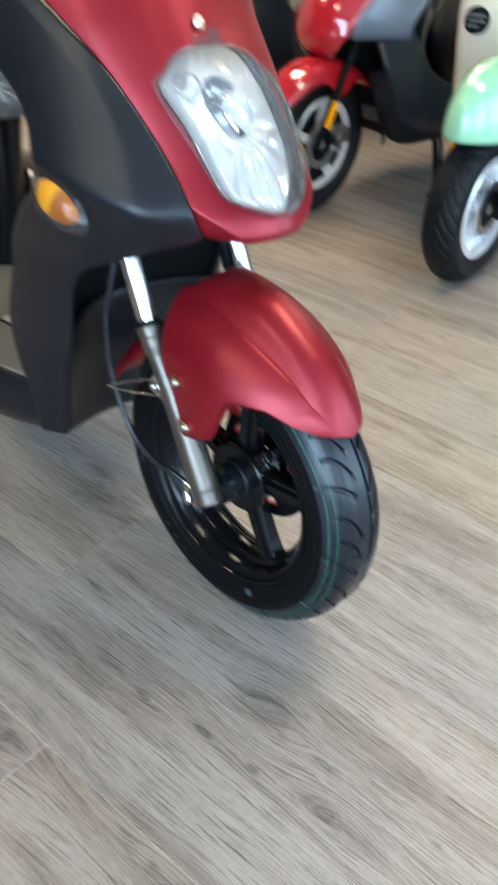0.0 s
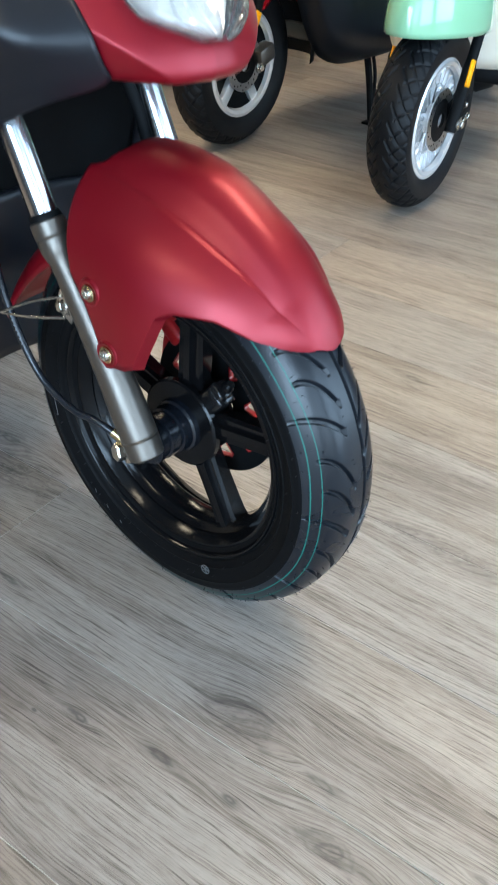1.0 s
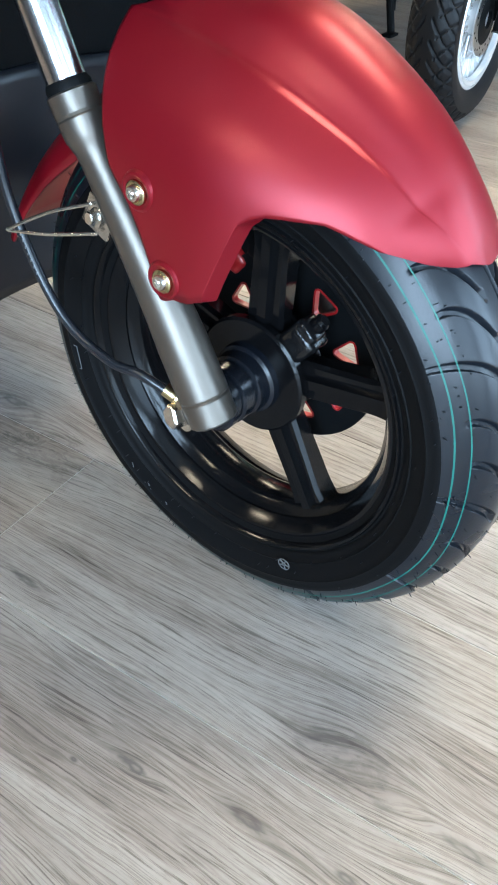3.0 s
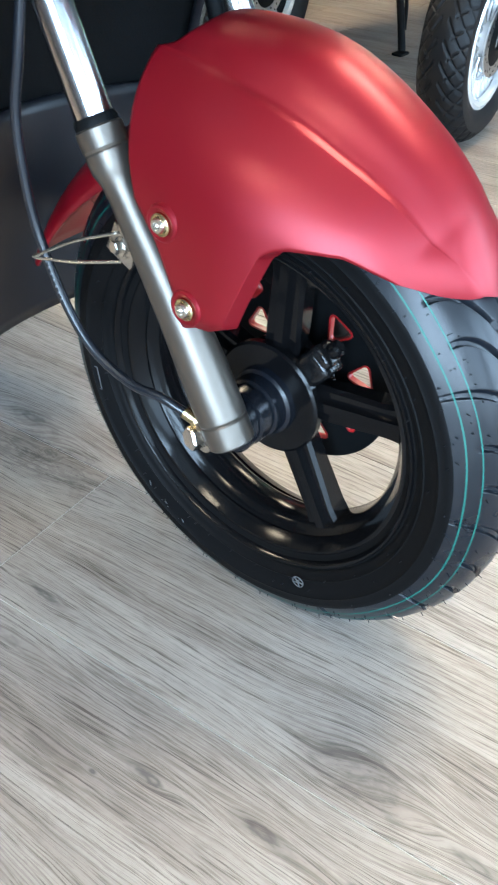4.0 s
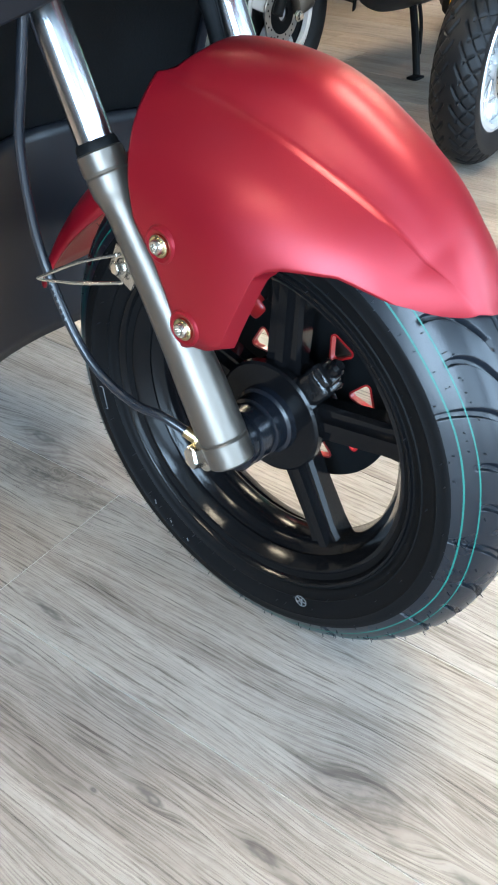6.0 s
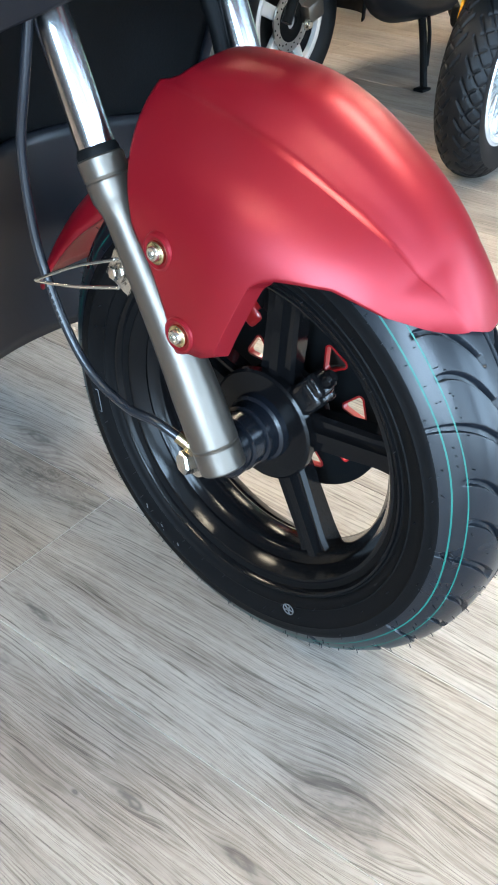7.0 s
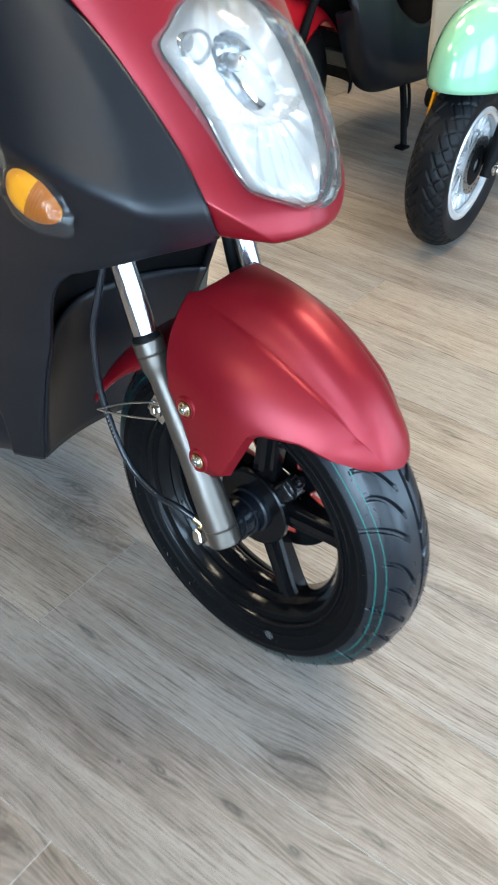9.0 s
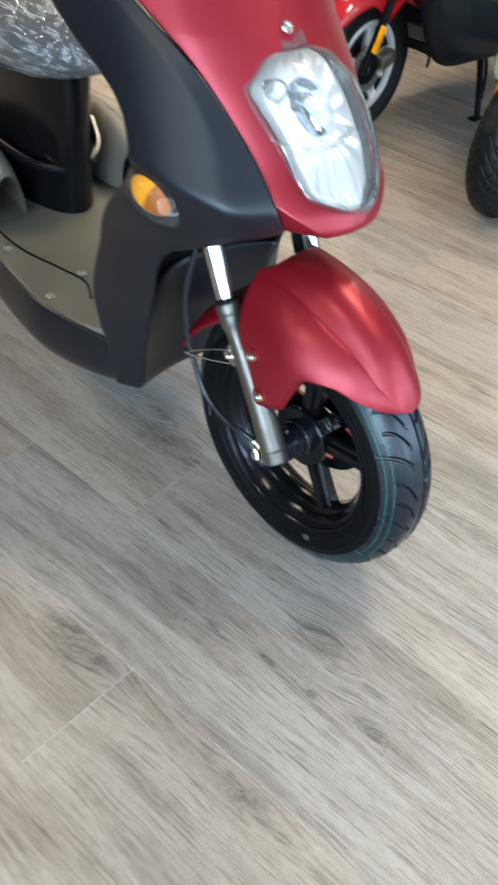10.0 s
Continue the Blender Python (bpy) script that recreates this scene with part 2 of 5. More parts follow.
def plank_material():
    """Pale grey oak boards: fine wavy grain that flows round knots, darker cathedral figure in places."""
    m, nt, b = material("grey_oak")
    tc = node(nt, "ShaderNodeTexCoord")
    info = node(nt, "ShaderNodeObjectInfo")
    geo = node(nt, "ShaderNodeNewGeometry")
    sep = node(nt, "ShaderNodeSeparateXYZ")
    nt.links.new(geo.outputs["Position"], sep.inputs[0])
    comb = node(nt, "ShaderNodeCombineXYZ")
    nt.links.new(maths(nt, "MULTIPLY", info.outputs["Random"], 37.0), comb.inputs[0])
    nt.links.new(maths(nt, "MULTIPLY", info.outputs["Random"], 11.0), comb.inputs[1])
    add = node(nt, "ShaderNodeVectorMath")
    nt.links.new(tc.outputs["Object"], add.inputs[0])
    nt.links.new(comb.outputs[0], add.inputs[1])

    def madd(v, k, c):
        out = maths(nt, "MULTIPLY_ADD", v, k)
        nt.nodes[-1].inputs[2].default_value = c
        return out

    def scaled(source, x, y):
        mp = node(nt, "ShaderNodeMapping")
        mp.inputs["Scale"].default_value = (x, y, 1)
        nt.links.new(source, mp.inputs[0])
        return mp.outputs[0]

    def texture(source, x, y, **kw):
        n = node(nt, "ShaderNodeTexNoise", Scale=1.0, **kw)
        nt.links.new(scaled(source, x, y), n.inputs["Vector"])
        return n.outputs[0]
    wave = texture(add.outputs[0], 2.6, 7.0, Detail=3.0, Roughness=0.5)
    ripple = texture(add.outputs[0], 14.0, 30.0, Detail=2.0, Roughness=0.5)
    shift = maths(nt, "ADD", madd(wave, 0.030, -0.015), madd(ripple, 0.0026, -0.0013))
    wob = texture(add.outputs[0], 16.0, 38.0, Detail=4.0, Roughness=0.6, Distortion=0.4)
    knots = []
    for kx, ky, ka, kb, rings, deep in KNOTS:
        off = maths(nt, "SUBTRACT", sep.outputs[1], ky)
        dx = maths(nt, "DIVIDE", maths(nt, "SUBTRACT", sep.outputs[0], kx), ka)
        dy = maths(nt, "DIVIDE", off, kb)
        rho2 = maths(nt, "ADD", maths(nt, "MULTIPLY", dx, dx), maths(nt, "MULTIPLY", dy, dy))
        # the grain parts round the knot
        bend = maths(nt, "MULTIPLY", maths(nt, "POWER", 2.718, maths(nt, "MULTIPLY", rho2, -0.45)), off)
        shift = maths(nt, "ADD", shift, maths(nt, "MULTIPLY", bend, -0.72))
        rho = maths(nt, "ADD", maths(nt, "SQRT", rho2), madd(wob, 2.2, -1.1))
        ring = madd(maths(nt, "SINE", maths(nt, "MULTIPLY", rho, rings * 1.7)), 0.5, 0.5)
        fade = node(nt, "ShaderNodeMapRange")
        fade.interpolation_type = "SMOOTHSTEP"
        for name_, v in (("From Min", 1.2), ("From Max", 0.0), ("To Min", 0.0), ("To Max", deep)):
            fade.inputs[name_].default_value = v
        nt.links.new(rho, fade.inputs["Value"])
        knots.append(maths(nt, "MULTIPLY", fade.outputs[0], madd(maths(nt, "POWER", ring, 1.2), 0.46, 0.40)))
    bent = node(nt, "ShaderNodeVectorMath")
    push = node(nt, "ShaderNodeCombineXYZ")
    nt.links.new(shift, push.inputs[1])
    nt.links.new(add.outputs[0], bent.inputs[0])
    nt.links.new(push.outputs[0], bent.inputs[1])
    flow = bent.outputs[0]
    fine = texture(flow, 9.0, 300.0, Detail=4.0, Roughness=0.64, Distortion=0.15)
    hair = texture(flow, 9.0, 620.0, Detail=2.0, Roughness=0.6)
    pore = texture(flow, 34.0, 560.0, Detail=2.0, Roughness=0.6)
    streak = texture(flow, 1.8, 26.0, Detail=4.0, Roughness=0.6)
    patch = texture(flow, 1.7, 15.0, Detail=4.0, Roughness=0.6, Distortion=0.5)
    crack = texture(flow, 6.5, 120.0, Detail=4.0, Roughness=0.65, Distortion=0.3)
    mottle = texture(add.outputs[0], 55.0, 90.0, Detail=3.0, Roughness=0.6)
    base = ramp(nt, [(0.25, (0.266, 0.232, 0.208)), (0.5, (0.318, 0.280, 0.250)), (0.75, (0.358, 0.317, 0.284))])
    nt.links.new(streak, base.inputs[0])
    col = base.outputs[0]

    def darkened(col, value, stops, amount):
        r = ramp(nt, stops)
        nt.links.new(value, r.inputs[0])
        return mixed(nt, amount, col, r.outputs[0], "MULTIPLY")
    # flat-sawn figure: thin dark lines that follow the flow, only in places
    across = node(nt, "ShaderNodeSeparateXYZ")
    nt.links.new(flow, across.inputs[0])
    lines = madd(maths(nt, "SINE", maths(nt, "ADD", maths(nt, "MULTIPLY", across.outputs[1], 1150.0), maths(nt, "MULTIPLY", streak, 60.0))), 0.5, 0.5)
    lr = ramp(nt, [(0.0, (0.66, 0.635, 0.615)), (0.40, (0.97, 0.97, 0.97)), (0.7, (1, 1, 1))])
    nt.links.new(lines, lr.inputs[0])
    where = ramp(nt, [(0.42, (0.05, 0.05, 0.05)), (0.60, (0.85, 0.85, 0.85))])
    nt.links.new(patch, where.inputs[0])
    col = mixed(nt, where.outputs[0], col, mixed(nt, 1.0, col, lr.outputs[0], "MULTIPLY"))
    col = darkened(col, patch, [(0.46, (1, 1, 1)), (0.70, (0.68, 0.655, 0.635))], 0.95)
    col = darkened(col, fine, [(0.34, (0.44, 0.415, 0.395)), (0.45, (1, 1, 1)), (0.72, (1.07, 1.07, 1.07))], 0.92)
    col = darkened(col, hair, [(0.33, (0.62, 0.60, 0.58)), (0.46, (1, 1, 1)), (0.70, (1.07, 1.07, 1.07))], 0.92)
    col = darkened(col, pore, [(0.30, (0.64, 0.62, 0.60)), (0.42, (1, 1, 1))], 0.8)
    col = darkened(col, mottle, [(0.30, (0.90, 0.89, 0.88)), (0.70, (1.05, 1.05, 1.05))], 0.9)
    col = darkened(col, crack, [(0.665, (1, 1, 1)), (0.765, (0.30, 0.27, 0.25))], 0.85)
    for amount in knots:
        col = mixed(nt, amount, col, (0.062, 0.054, 0.050))
    tone = node(nt, "ShaderNodeMapRange")
    tone.inputs["To Min"].default_value, tone.inputs["To Max"].default_value = 0.96, 1.06
    nt.links.new(info.outputs["Random"], tone.inputs["Value"])
    col = mixed(nt, 1.0, col, tone.outputs[0], "MULTIPLY")
    # some boards are warmer than others
    hue = ramp(nt, [(0.0, (1.05, 1.0, 0.93)), (1.0, (0.97, 1.0, 1.03))])
    nt.links.new(maths(nt, "FRACT", maths(nt, "MULTIPLY", info.outputs["Random"], 7.31)), hue.inputs[0])
    col = mixed(nt, 1.0, col, hue.outputs[0], "MULTIPLY")
    nt.links.new(col, b.inputs["Base Color"])
    rr = node(nt, "ShaderNodeMapRange")
    rr.inputs["To Min"].default_value, rr.inputs["To Max"].default_value = 0.34, 0.5
    nt.links.new(streak, rr.inputs["Value"])
    nt.links.new(rr.outputs[0], b.inputs["Roughness"])
    bp = node(nt, "ShaderNodeBump", Strength=0.22, Distance=0.0006)
    nt.links.new(maths(nt, "ADD", fine, maths(nt, "MULTIPLY", pore, 0.7)), bp.inputs["Height"])
    nt.links.new(bp.outputs[0], b.inputs["Normal"])
    return m


def glow(name, colour, strength):
    m, nt, b = material(name)
    b.inputs["Base Color"].default_value = (0.8, 0.8, 0.8, 1)
    b.inputs["Emission Color"].default_value = (*colour, 1)
    b.inputs["Emission Strength"].default_value = strength
    return m


RED = surface("satin_red_paint", (0.262, 0.0036, 0.0125), 0.41, coat=0.26, coat_rough=0.30, metal=0.5, vary=0.05, grain=0.012, scale=900, wear=0.03, big=3)
BLACK_PLASTIC = surface("matt_black_plastic", (0.0050, 0.0060, 0.0090), 0.37, vary=0.15, grain=0.02, scale=900, wear=0.04, spec=0.42)
LINER = surface("coarse_black_liner", (0.0045, 0.005, 0.0055), 0.55, vary=0.15, grain=0.05, scale=500, spec=0.09)
GLOSS_BLACK = surface("gloss_black_enamel", (0.004, 0.004, 0.0045), 0.15, vary=0.1, grain=0.05, scale=70, wear=0.03, spec=0.20)
DRIVE_BLACK = surface("satin_black_drive_plastic", (0.006, 0.0075, 0.011), 0.26, vary=0.1, grain=0.02, scale=500, wear=0.04, spec=0.42)
ROUGH_CAST = surface("rough_cast_black_enamel", (0.006, 0.006, 0.0065), 0.16, vary=0.1, grain=0.25, scale=140, wear=0.05, spec=0.4)
RUBBER = surface("new_tyre_rubber", (0.0065, 0.0085, 0.0120), 0.29, vary=0.15, grain=0.02, scale=500, wear=0.06, spec=0.40)
SIDEWALL = surface("tyre_sidewall_rubber", (0.0035, 0.0036, 0.004), 0.55, vary=0.15, grain=0.03, scale=500, wear=0.05, spec=0.09)
CHROME = surface("polished_chrome", (0.55, 0.55, 0.56), 0.20, metal=1.0, vary=0.03, grain=0.004, scale=400, wear=0.04)
ALLOY = surface("cast_alloy_grey_lacquer", (0.158, 0.138, 0.118), 0.37, metal=0.85, vary=0.06, grain=0.03, scale=1200, wear=0.05)
ZINC = surface("zinc_plated_steel", (0.66, 0.63, 0.58), 0.26, metal=1.0, vary=0.12, grain=0.02, scale=600)
BRASSY = surface("yellow_zinc_steel", (0.62, 0.50, 0.28), 0.28, metal=1.0, vary=0.2, grain=0.02, scale=600)
TEAL = surface("teal_marking_paint", (0.0, 0.125, 0.098), 0.5, vary=0.15, grain=0.01)
CHALK = surface("pale_marking_paint", (0.11, 0.115, 0.12), 0.6, vary=0.25, grain=0.02)
CALIPER_RED = surface("red_caliper_enamel", (0.40, 0.014, 0.016), 0.3, vary=0.08, grain=0.02, coat=0.4)
DISC_STEEL = surface("brake_disc_steel", (0.5, 0.5, 0.5), 0.3, metal=1.0, vary=0.1, grain=0.03)
AMBER = surface("amber_lens_plastic", (1.0, 0.40, 0.0), 0.35, vary=0.06, grain=0.03, scale=160, spec=0.3)
AMBER_DARK = surface("amber_ribbed_plastic", (0.45, 0.12, 0.0), 0.45, vary=0.1, grain=0.05, scale=260, spec=0.25)
FILM = clear_film("wrinkled_clear_film", 0.32, 15, haze=0.05, see=0.97)
THIN_FILM = clear_film("thin_clear_wrap", 0.2, 20, haze=0.018, see=0.98)
LENS = clear_film("clear_headlight_lens", 0.03, 12, rough=0.02, haze=0.02, see=0.97)
WRAP = clear_film("seat_wrap_film", 1.0, 16, haze=0.08, rough=0.10, see=0.88, streak=0.28)
REFLECTOR = surface("bright_reflector", (0.95, 0.92, 0.87), 0.16, metal=0.35, vary=0.02, grain=0.0, wear=0.03)
BOWL = surface("mirror_bowl", (0.42, 0.44, 0.48), 0.12, metal=1.0, vary=0.03, grain=0.0, wear=0.03)
SEAT_VINYL = surface("black_seat_vinyl", (0.02, 0.02, 0.022), 0.5, vary=0.15, grain=0.06, scale=400)
GREY_PLASTIC = surface("dark_grey_plastic", (0.060, 0.057, 0.046), 0.42, vary=0.12, grain=0.04, scale=500)
# Dark grey plastic; the tan light reflected in it is put into the colour.
TAN_SHEEN = surface("plastic_in_tan_sheen", (0.135, 0.122, 0.094), 0.5, vary=0.1, grain=0.06, scale=350)
MINT = surface("mint_gloss_paint", (0.25, 0.53, 0.33), 0.14, vary=0.03, grain=0.004, coat=0.8, wear=0.03)
CREAM = surface("cream_gloss_paint", (0.72, 0.66, 0.54), 0.2, vary=0.03, grain=0.004, coat=0.6)
ROAD_RUBBER = surface("black_block_rubber", (0.005, 0.0055, 0.0065), 0.5, vary=0.15, grain=0.03, scale=500, spec=0.2)
GLOSS_RED = surface("gloss_red_paint", (0.42, 0.010, 0.018), 0.12, vary=0.04, grain=0.004, coat=0.9, wear=0.03)
BLUE_GREY = surface("blue_grey_side_panel", (0.10, 0.12, 0.15), 0.3, vary=0.08, grain=0.01, coat=0.3)
BRIGHT_RIM = surface("bright_wheel_lacquer", (0.80, 0.80, 0.80), 0.24, metal=0.6, vary=0.05, grain=0.02)
WALL_PAINT = surface("warm_white_wall_paint", (0.34, 0.32, 0.29), 0.7, vary=0.04, grain=0.05, scale=120, big=1.5)
# For two unseen walls: dark so paint and rubber mirror little light.
DARK_WALL = surface("dark_wall_for_reflections", (0.055, 0.055, 0.06), 0.7, vary=0.05, grain=0.05, scale=120, big=1.5)
CEILING_PAINT = surface("ceiling_paint", (0.24, 0.235, 0.22), 0.8, vary=0.03, grain=0.03, scale=80, big=1)
FRAME_DARK = surface("dark_window_frame", (0.04, 0.04, 0.045), 0.35, vary=0.1, grain=0.02)
YELLOW = surface("yellow_tape", (0.75, 0.68, 0.03), 0.5, vary=0.08)
SEAM = surface("plank_underlay", (0.50, 0.48, 0.45), 0.7, vary=0.1)
OAK = plank_material()
LIGHT_PANEL = glow("warm_light_panel", (1.0, 0.86, 0.64), 28.5)

# ---------- room ----------
# Walls and ceiling are out of view, toned to shape bounce and reflections.
X0, X1, Y0, Y1, H = -5.0, 3.6, -3.2, 5.0, 3.1


def slab(name, x, y, z, mat, bevel=0.0, **tags):
    m = Matrix.Translation(((x[0] + x[1]) / 2, (y[0] + y[1]) / 2, (z[0] + z[1]) / 2))
    ob = part(name, box_bm((x[1] - x[0], y[1] - y[0], z[1] - z[0]), m, bevel), mat, smooth=False)
    return tagged(ob, kind="structure", **tags)


def window_wall(name, axis, at, out, lo, hi, openings, sill, head, label, mat=WALL_PAINT):
    """A wall with window openings cut through it, along x or y."""
    bm = bmesh.new()
    cuts = [lo] + [v for o in openings for v in o] + [hi]

    def block(a, b, z0, z1):
        lo2, hi2 = sorted((at, at + out))
        if axis == "x":
            size, c = (hi2 - lo2, b - a, z1 - z0), ((lo2 + hi2) / 2, (a + b) / 2, (z0 + z1) / 2)
        else:
            size, c = (b - a, hi2 - lo2, z1 - z0), ((a + b) / 2, (lo2 + hi2) / 2, (z0 + z1) / 2)
        box_bm(size, Matrix.Translation(c), bm=bm)
    for i in range(len(cuts) - 1):
        if i % 2:
            block(cuts[i], cuts[i + 1], 0, sill)
            block(cuts[i], cuts[i + 1], head, H)
        else:
            block(cuts[i], cuts[i + 1], 0, H)
    return tagged(part(name, bm, mat, smooth=False), label, "wall", kind="structure")


EAST = [(-2.6, -0.6), (-0.2, 1.8), (2.2, 4.2)]
window_wall("wall_east", "x", X1, 0.2, Y0, Y1, EAST, 0.10, 2.7, "warm white painted wall with shop windows")
SOUTH = [(1.05, 2.05), (2.35, 3.35)]
window_wall("wall_south", "y", Y0, -0.2, X0, X1, SOUTH, 0.10, 2.7, "unseen wall with shop windows, dark to keep reflections dark", DARK_WALL)
slab("wall_west", (X0 - 0.2, X0), (Y0 - 0.2, Y1 + 0.2), (0, H), WALL_PAINT, label="plain warm white painted wall", category="wall")
slab("wall_north", (X0, X1), (Y1, Y1 + 0.2), (0, H), DARK_WALL, label="plain unseen wall, dark to keep reflections dark", category="wall")
slab("ceiling", (X0 - 0.2, X1 + 0.2), (Y0 - 0.2, Y1 + 0.2), (H, H + 0.15), CEILING_PAINT, label="plain grey painted ceiling", category="ceiling")


def window(name, axis, at, a, b, z0=0.10):
    w = thing(name, "tall shop window with a dark metal frame", "window", "shop windows", "structure")
    z1 = 2.7
    for k, (p0, p1, q0, q1) in enumerate([(a, b, z0, z0 + 0.06), (a, b, z1 - 0.06, z1), (a, a + 0.06, z0 + 0.06, z1 - 0.06), (b - 0.06, b, z0 + 0.06, z1 - 0.06)]):
        if axis == "x":
            bm = box_bm((0.08, p1 - p0, q1 - q0), Matrix.Translation((at, (p0 + p1) / 2, (q0 + q1) / 2)), 0.006)
        else:
            bm = box_bm((p1 - p0, 0.08, q1 - q0), Matrix.Translation(((p0 + p1) / 2, at, (q0 + q1) / 2)), 0.006)
        part("frame_bar", bm, FRAME_DARK, w, smooth=False)
    return w


for i, (a, b) in enumerate(EAST):
    window(f"window_{i + 1}", "x", X1 + 0.12, a, b)

for i, (a, b) in enumerate(SOUTH):
    window(f"window_{i + 4}", "y", Y0 - 0.12, a, b)

floor = thing("floor", "pale grey oak plank floor with fine light seams", "floor", kind="structure")
part("underlay", box_bm((X1 - X0 + 0.4, Y1 - Y0 + 0.4, 0.05), Matrix.Translation(((X0 + X1) / 2, (Y0 + Y1) / 2, -0.0262))), SEAM, floor, smooth=False)


# A panel out of view, added to light the scooter and floor.
def unseen_ceiling_light(x, y, k=1.0):
    c = thing("unseen_ceiling_light", "unseen flat warm-white light panel added to the ceiling", "ceiling light", "ceiling lights", m=Matrix.Translation((x, y, H)))
    bm = bmesh.new()
    for sx, sy, px, py in ((1.3 * k, 0.03, 0, 0.32 * k + 0.015), (1.3 * k, 0.03, 0, -0.32 * k - 0.015), (0.03, 0.64 * k, 0.635 * k, 0), (0.03, 0.64 * k, -0.635 * k, 0)):
        box_bm((sx, sy, 0.04), Matrix.Translation((px, py, -0.02)), bm=bm)
    part("frame", bm, CEILING_PAINT, c, smooth=False)
    part("diffuser", box_bm((1.236 * k, 0.636 * k, 0.02), Matrix.Translation((0, 0, -0.012))), LIGHT_PANEL, c, smooth=False)


for lx, ly, size in LIGHTS:
    unseen_ceiling_light(lx, ly, size)

# ---------- the red scooter on show ----------
LONG_CUT, SPOKE_TURN = 30.0, 13.0  # degrees
RT, MID, HALF = 0.2466, -0.0077, 0.0545  # tyre: outer radius, middle plane, half width
WX, R = 0.0106, 0.2436  # where the axle stands
AXLE = (WX, MID, R)
scooter = thing("scooter", "new matt red and black motor scooter with film-wrapped lamps", "scooter", m=Matrix.Identity(4))


def tyre_radius(y, a, groove=True):
    """Outer radius of the tyre at distance y from its middle plane and angle a."""
    w = abs(y) / HALF
    r = RT - 0.036 * w ** 3.3
    if not groove:
        return r
    depth, ay = 0.0, abs(y)
    step = 2 * math.pi / 12
    # per repeat: a long cut and two shorter ones, each drooping towards the crown
    for off, inner, outer, droop in ((LONG_CUT, 0.014, 0.0535, 7.0), (LONG_CUT - 12.0, 0.010, 0.0425, 10.0), (LONG_CUT - 21.0, 0.011, 0.0415, 9.0)):
        if inner - 0.004 < ay < outer + 0.004:
            t = min(max((ay - inner) / (outer - inner), 0), 1)
            centre = radians(off - droop * (1 - t) ** 1.7) + (0.5 * step if y > 0 else 0.0)
            d = (a - centre + step / 2) % step - step / 2
            ends = min(1, max(0, (ay - inner + 0.003) / 0.005)) * min(1, max(0, (outer + 0.003 - ay) / 0.006))
            half = (0.0019 + 0.0014 * (1 - t)) / RT
            if abs(d) < half * 1.7:
                depth = max(depth, ends * 0.0048 * min(1, (1.7 - abs(d) / half) / 0.7))
    if abs(y - 0.0075) < 0.0024:
        depth = max(depth, 0.0045 * min(1, (0.0024 - abs(y - 0.0075)) / 0.0012))
    return r - depth


def on_wheel(r, a, y):
    """A point at radius r and angle a, y to the side of the wheel's middle plane."""
    return Vector((WX + r * math.cos(a), MID + y, R + r * math.sin(a)))


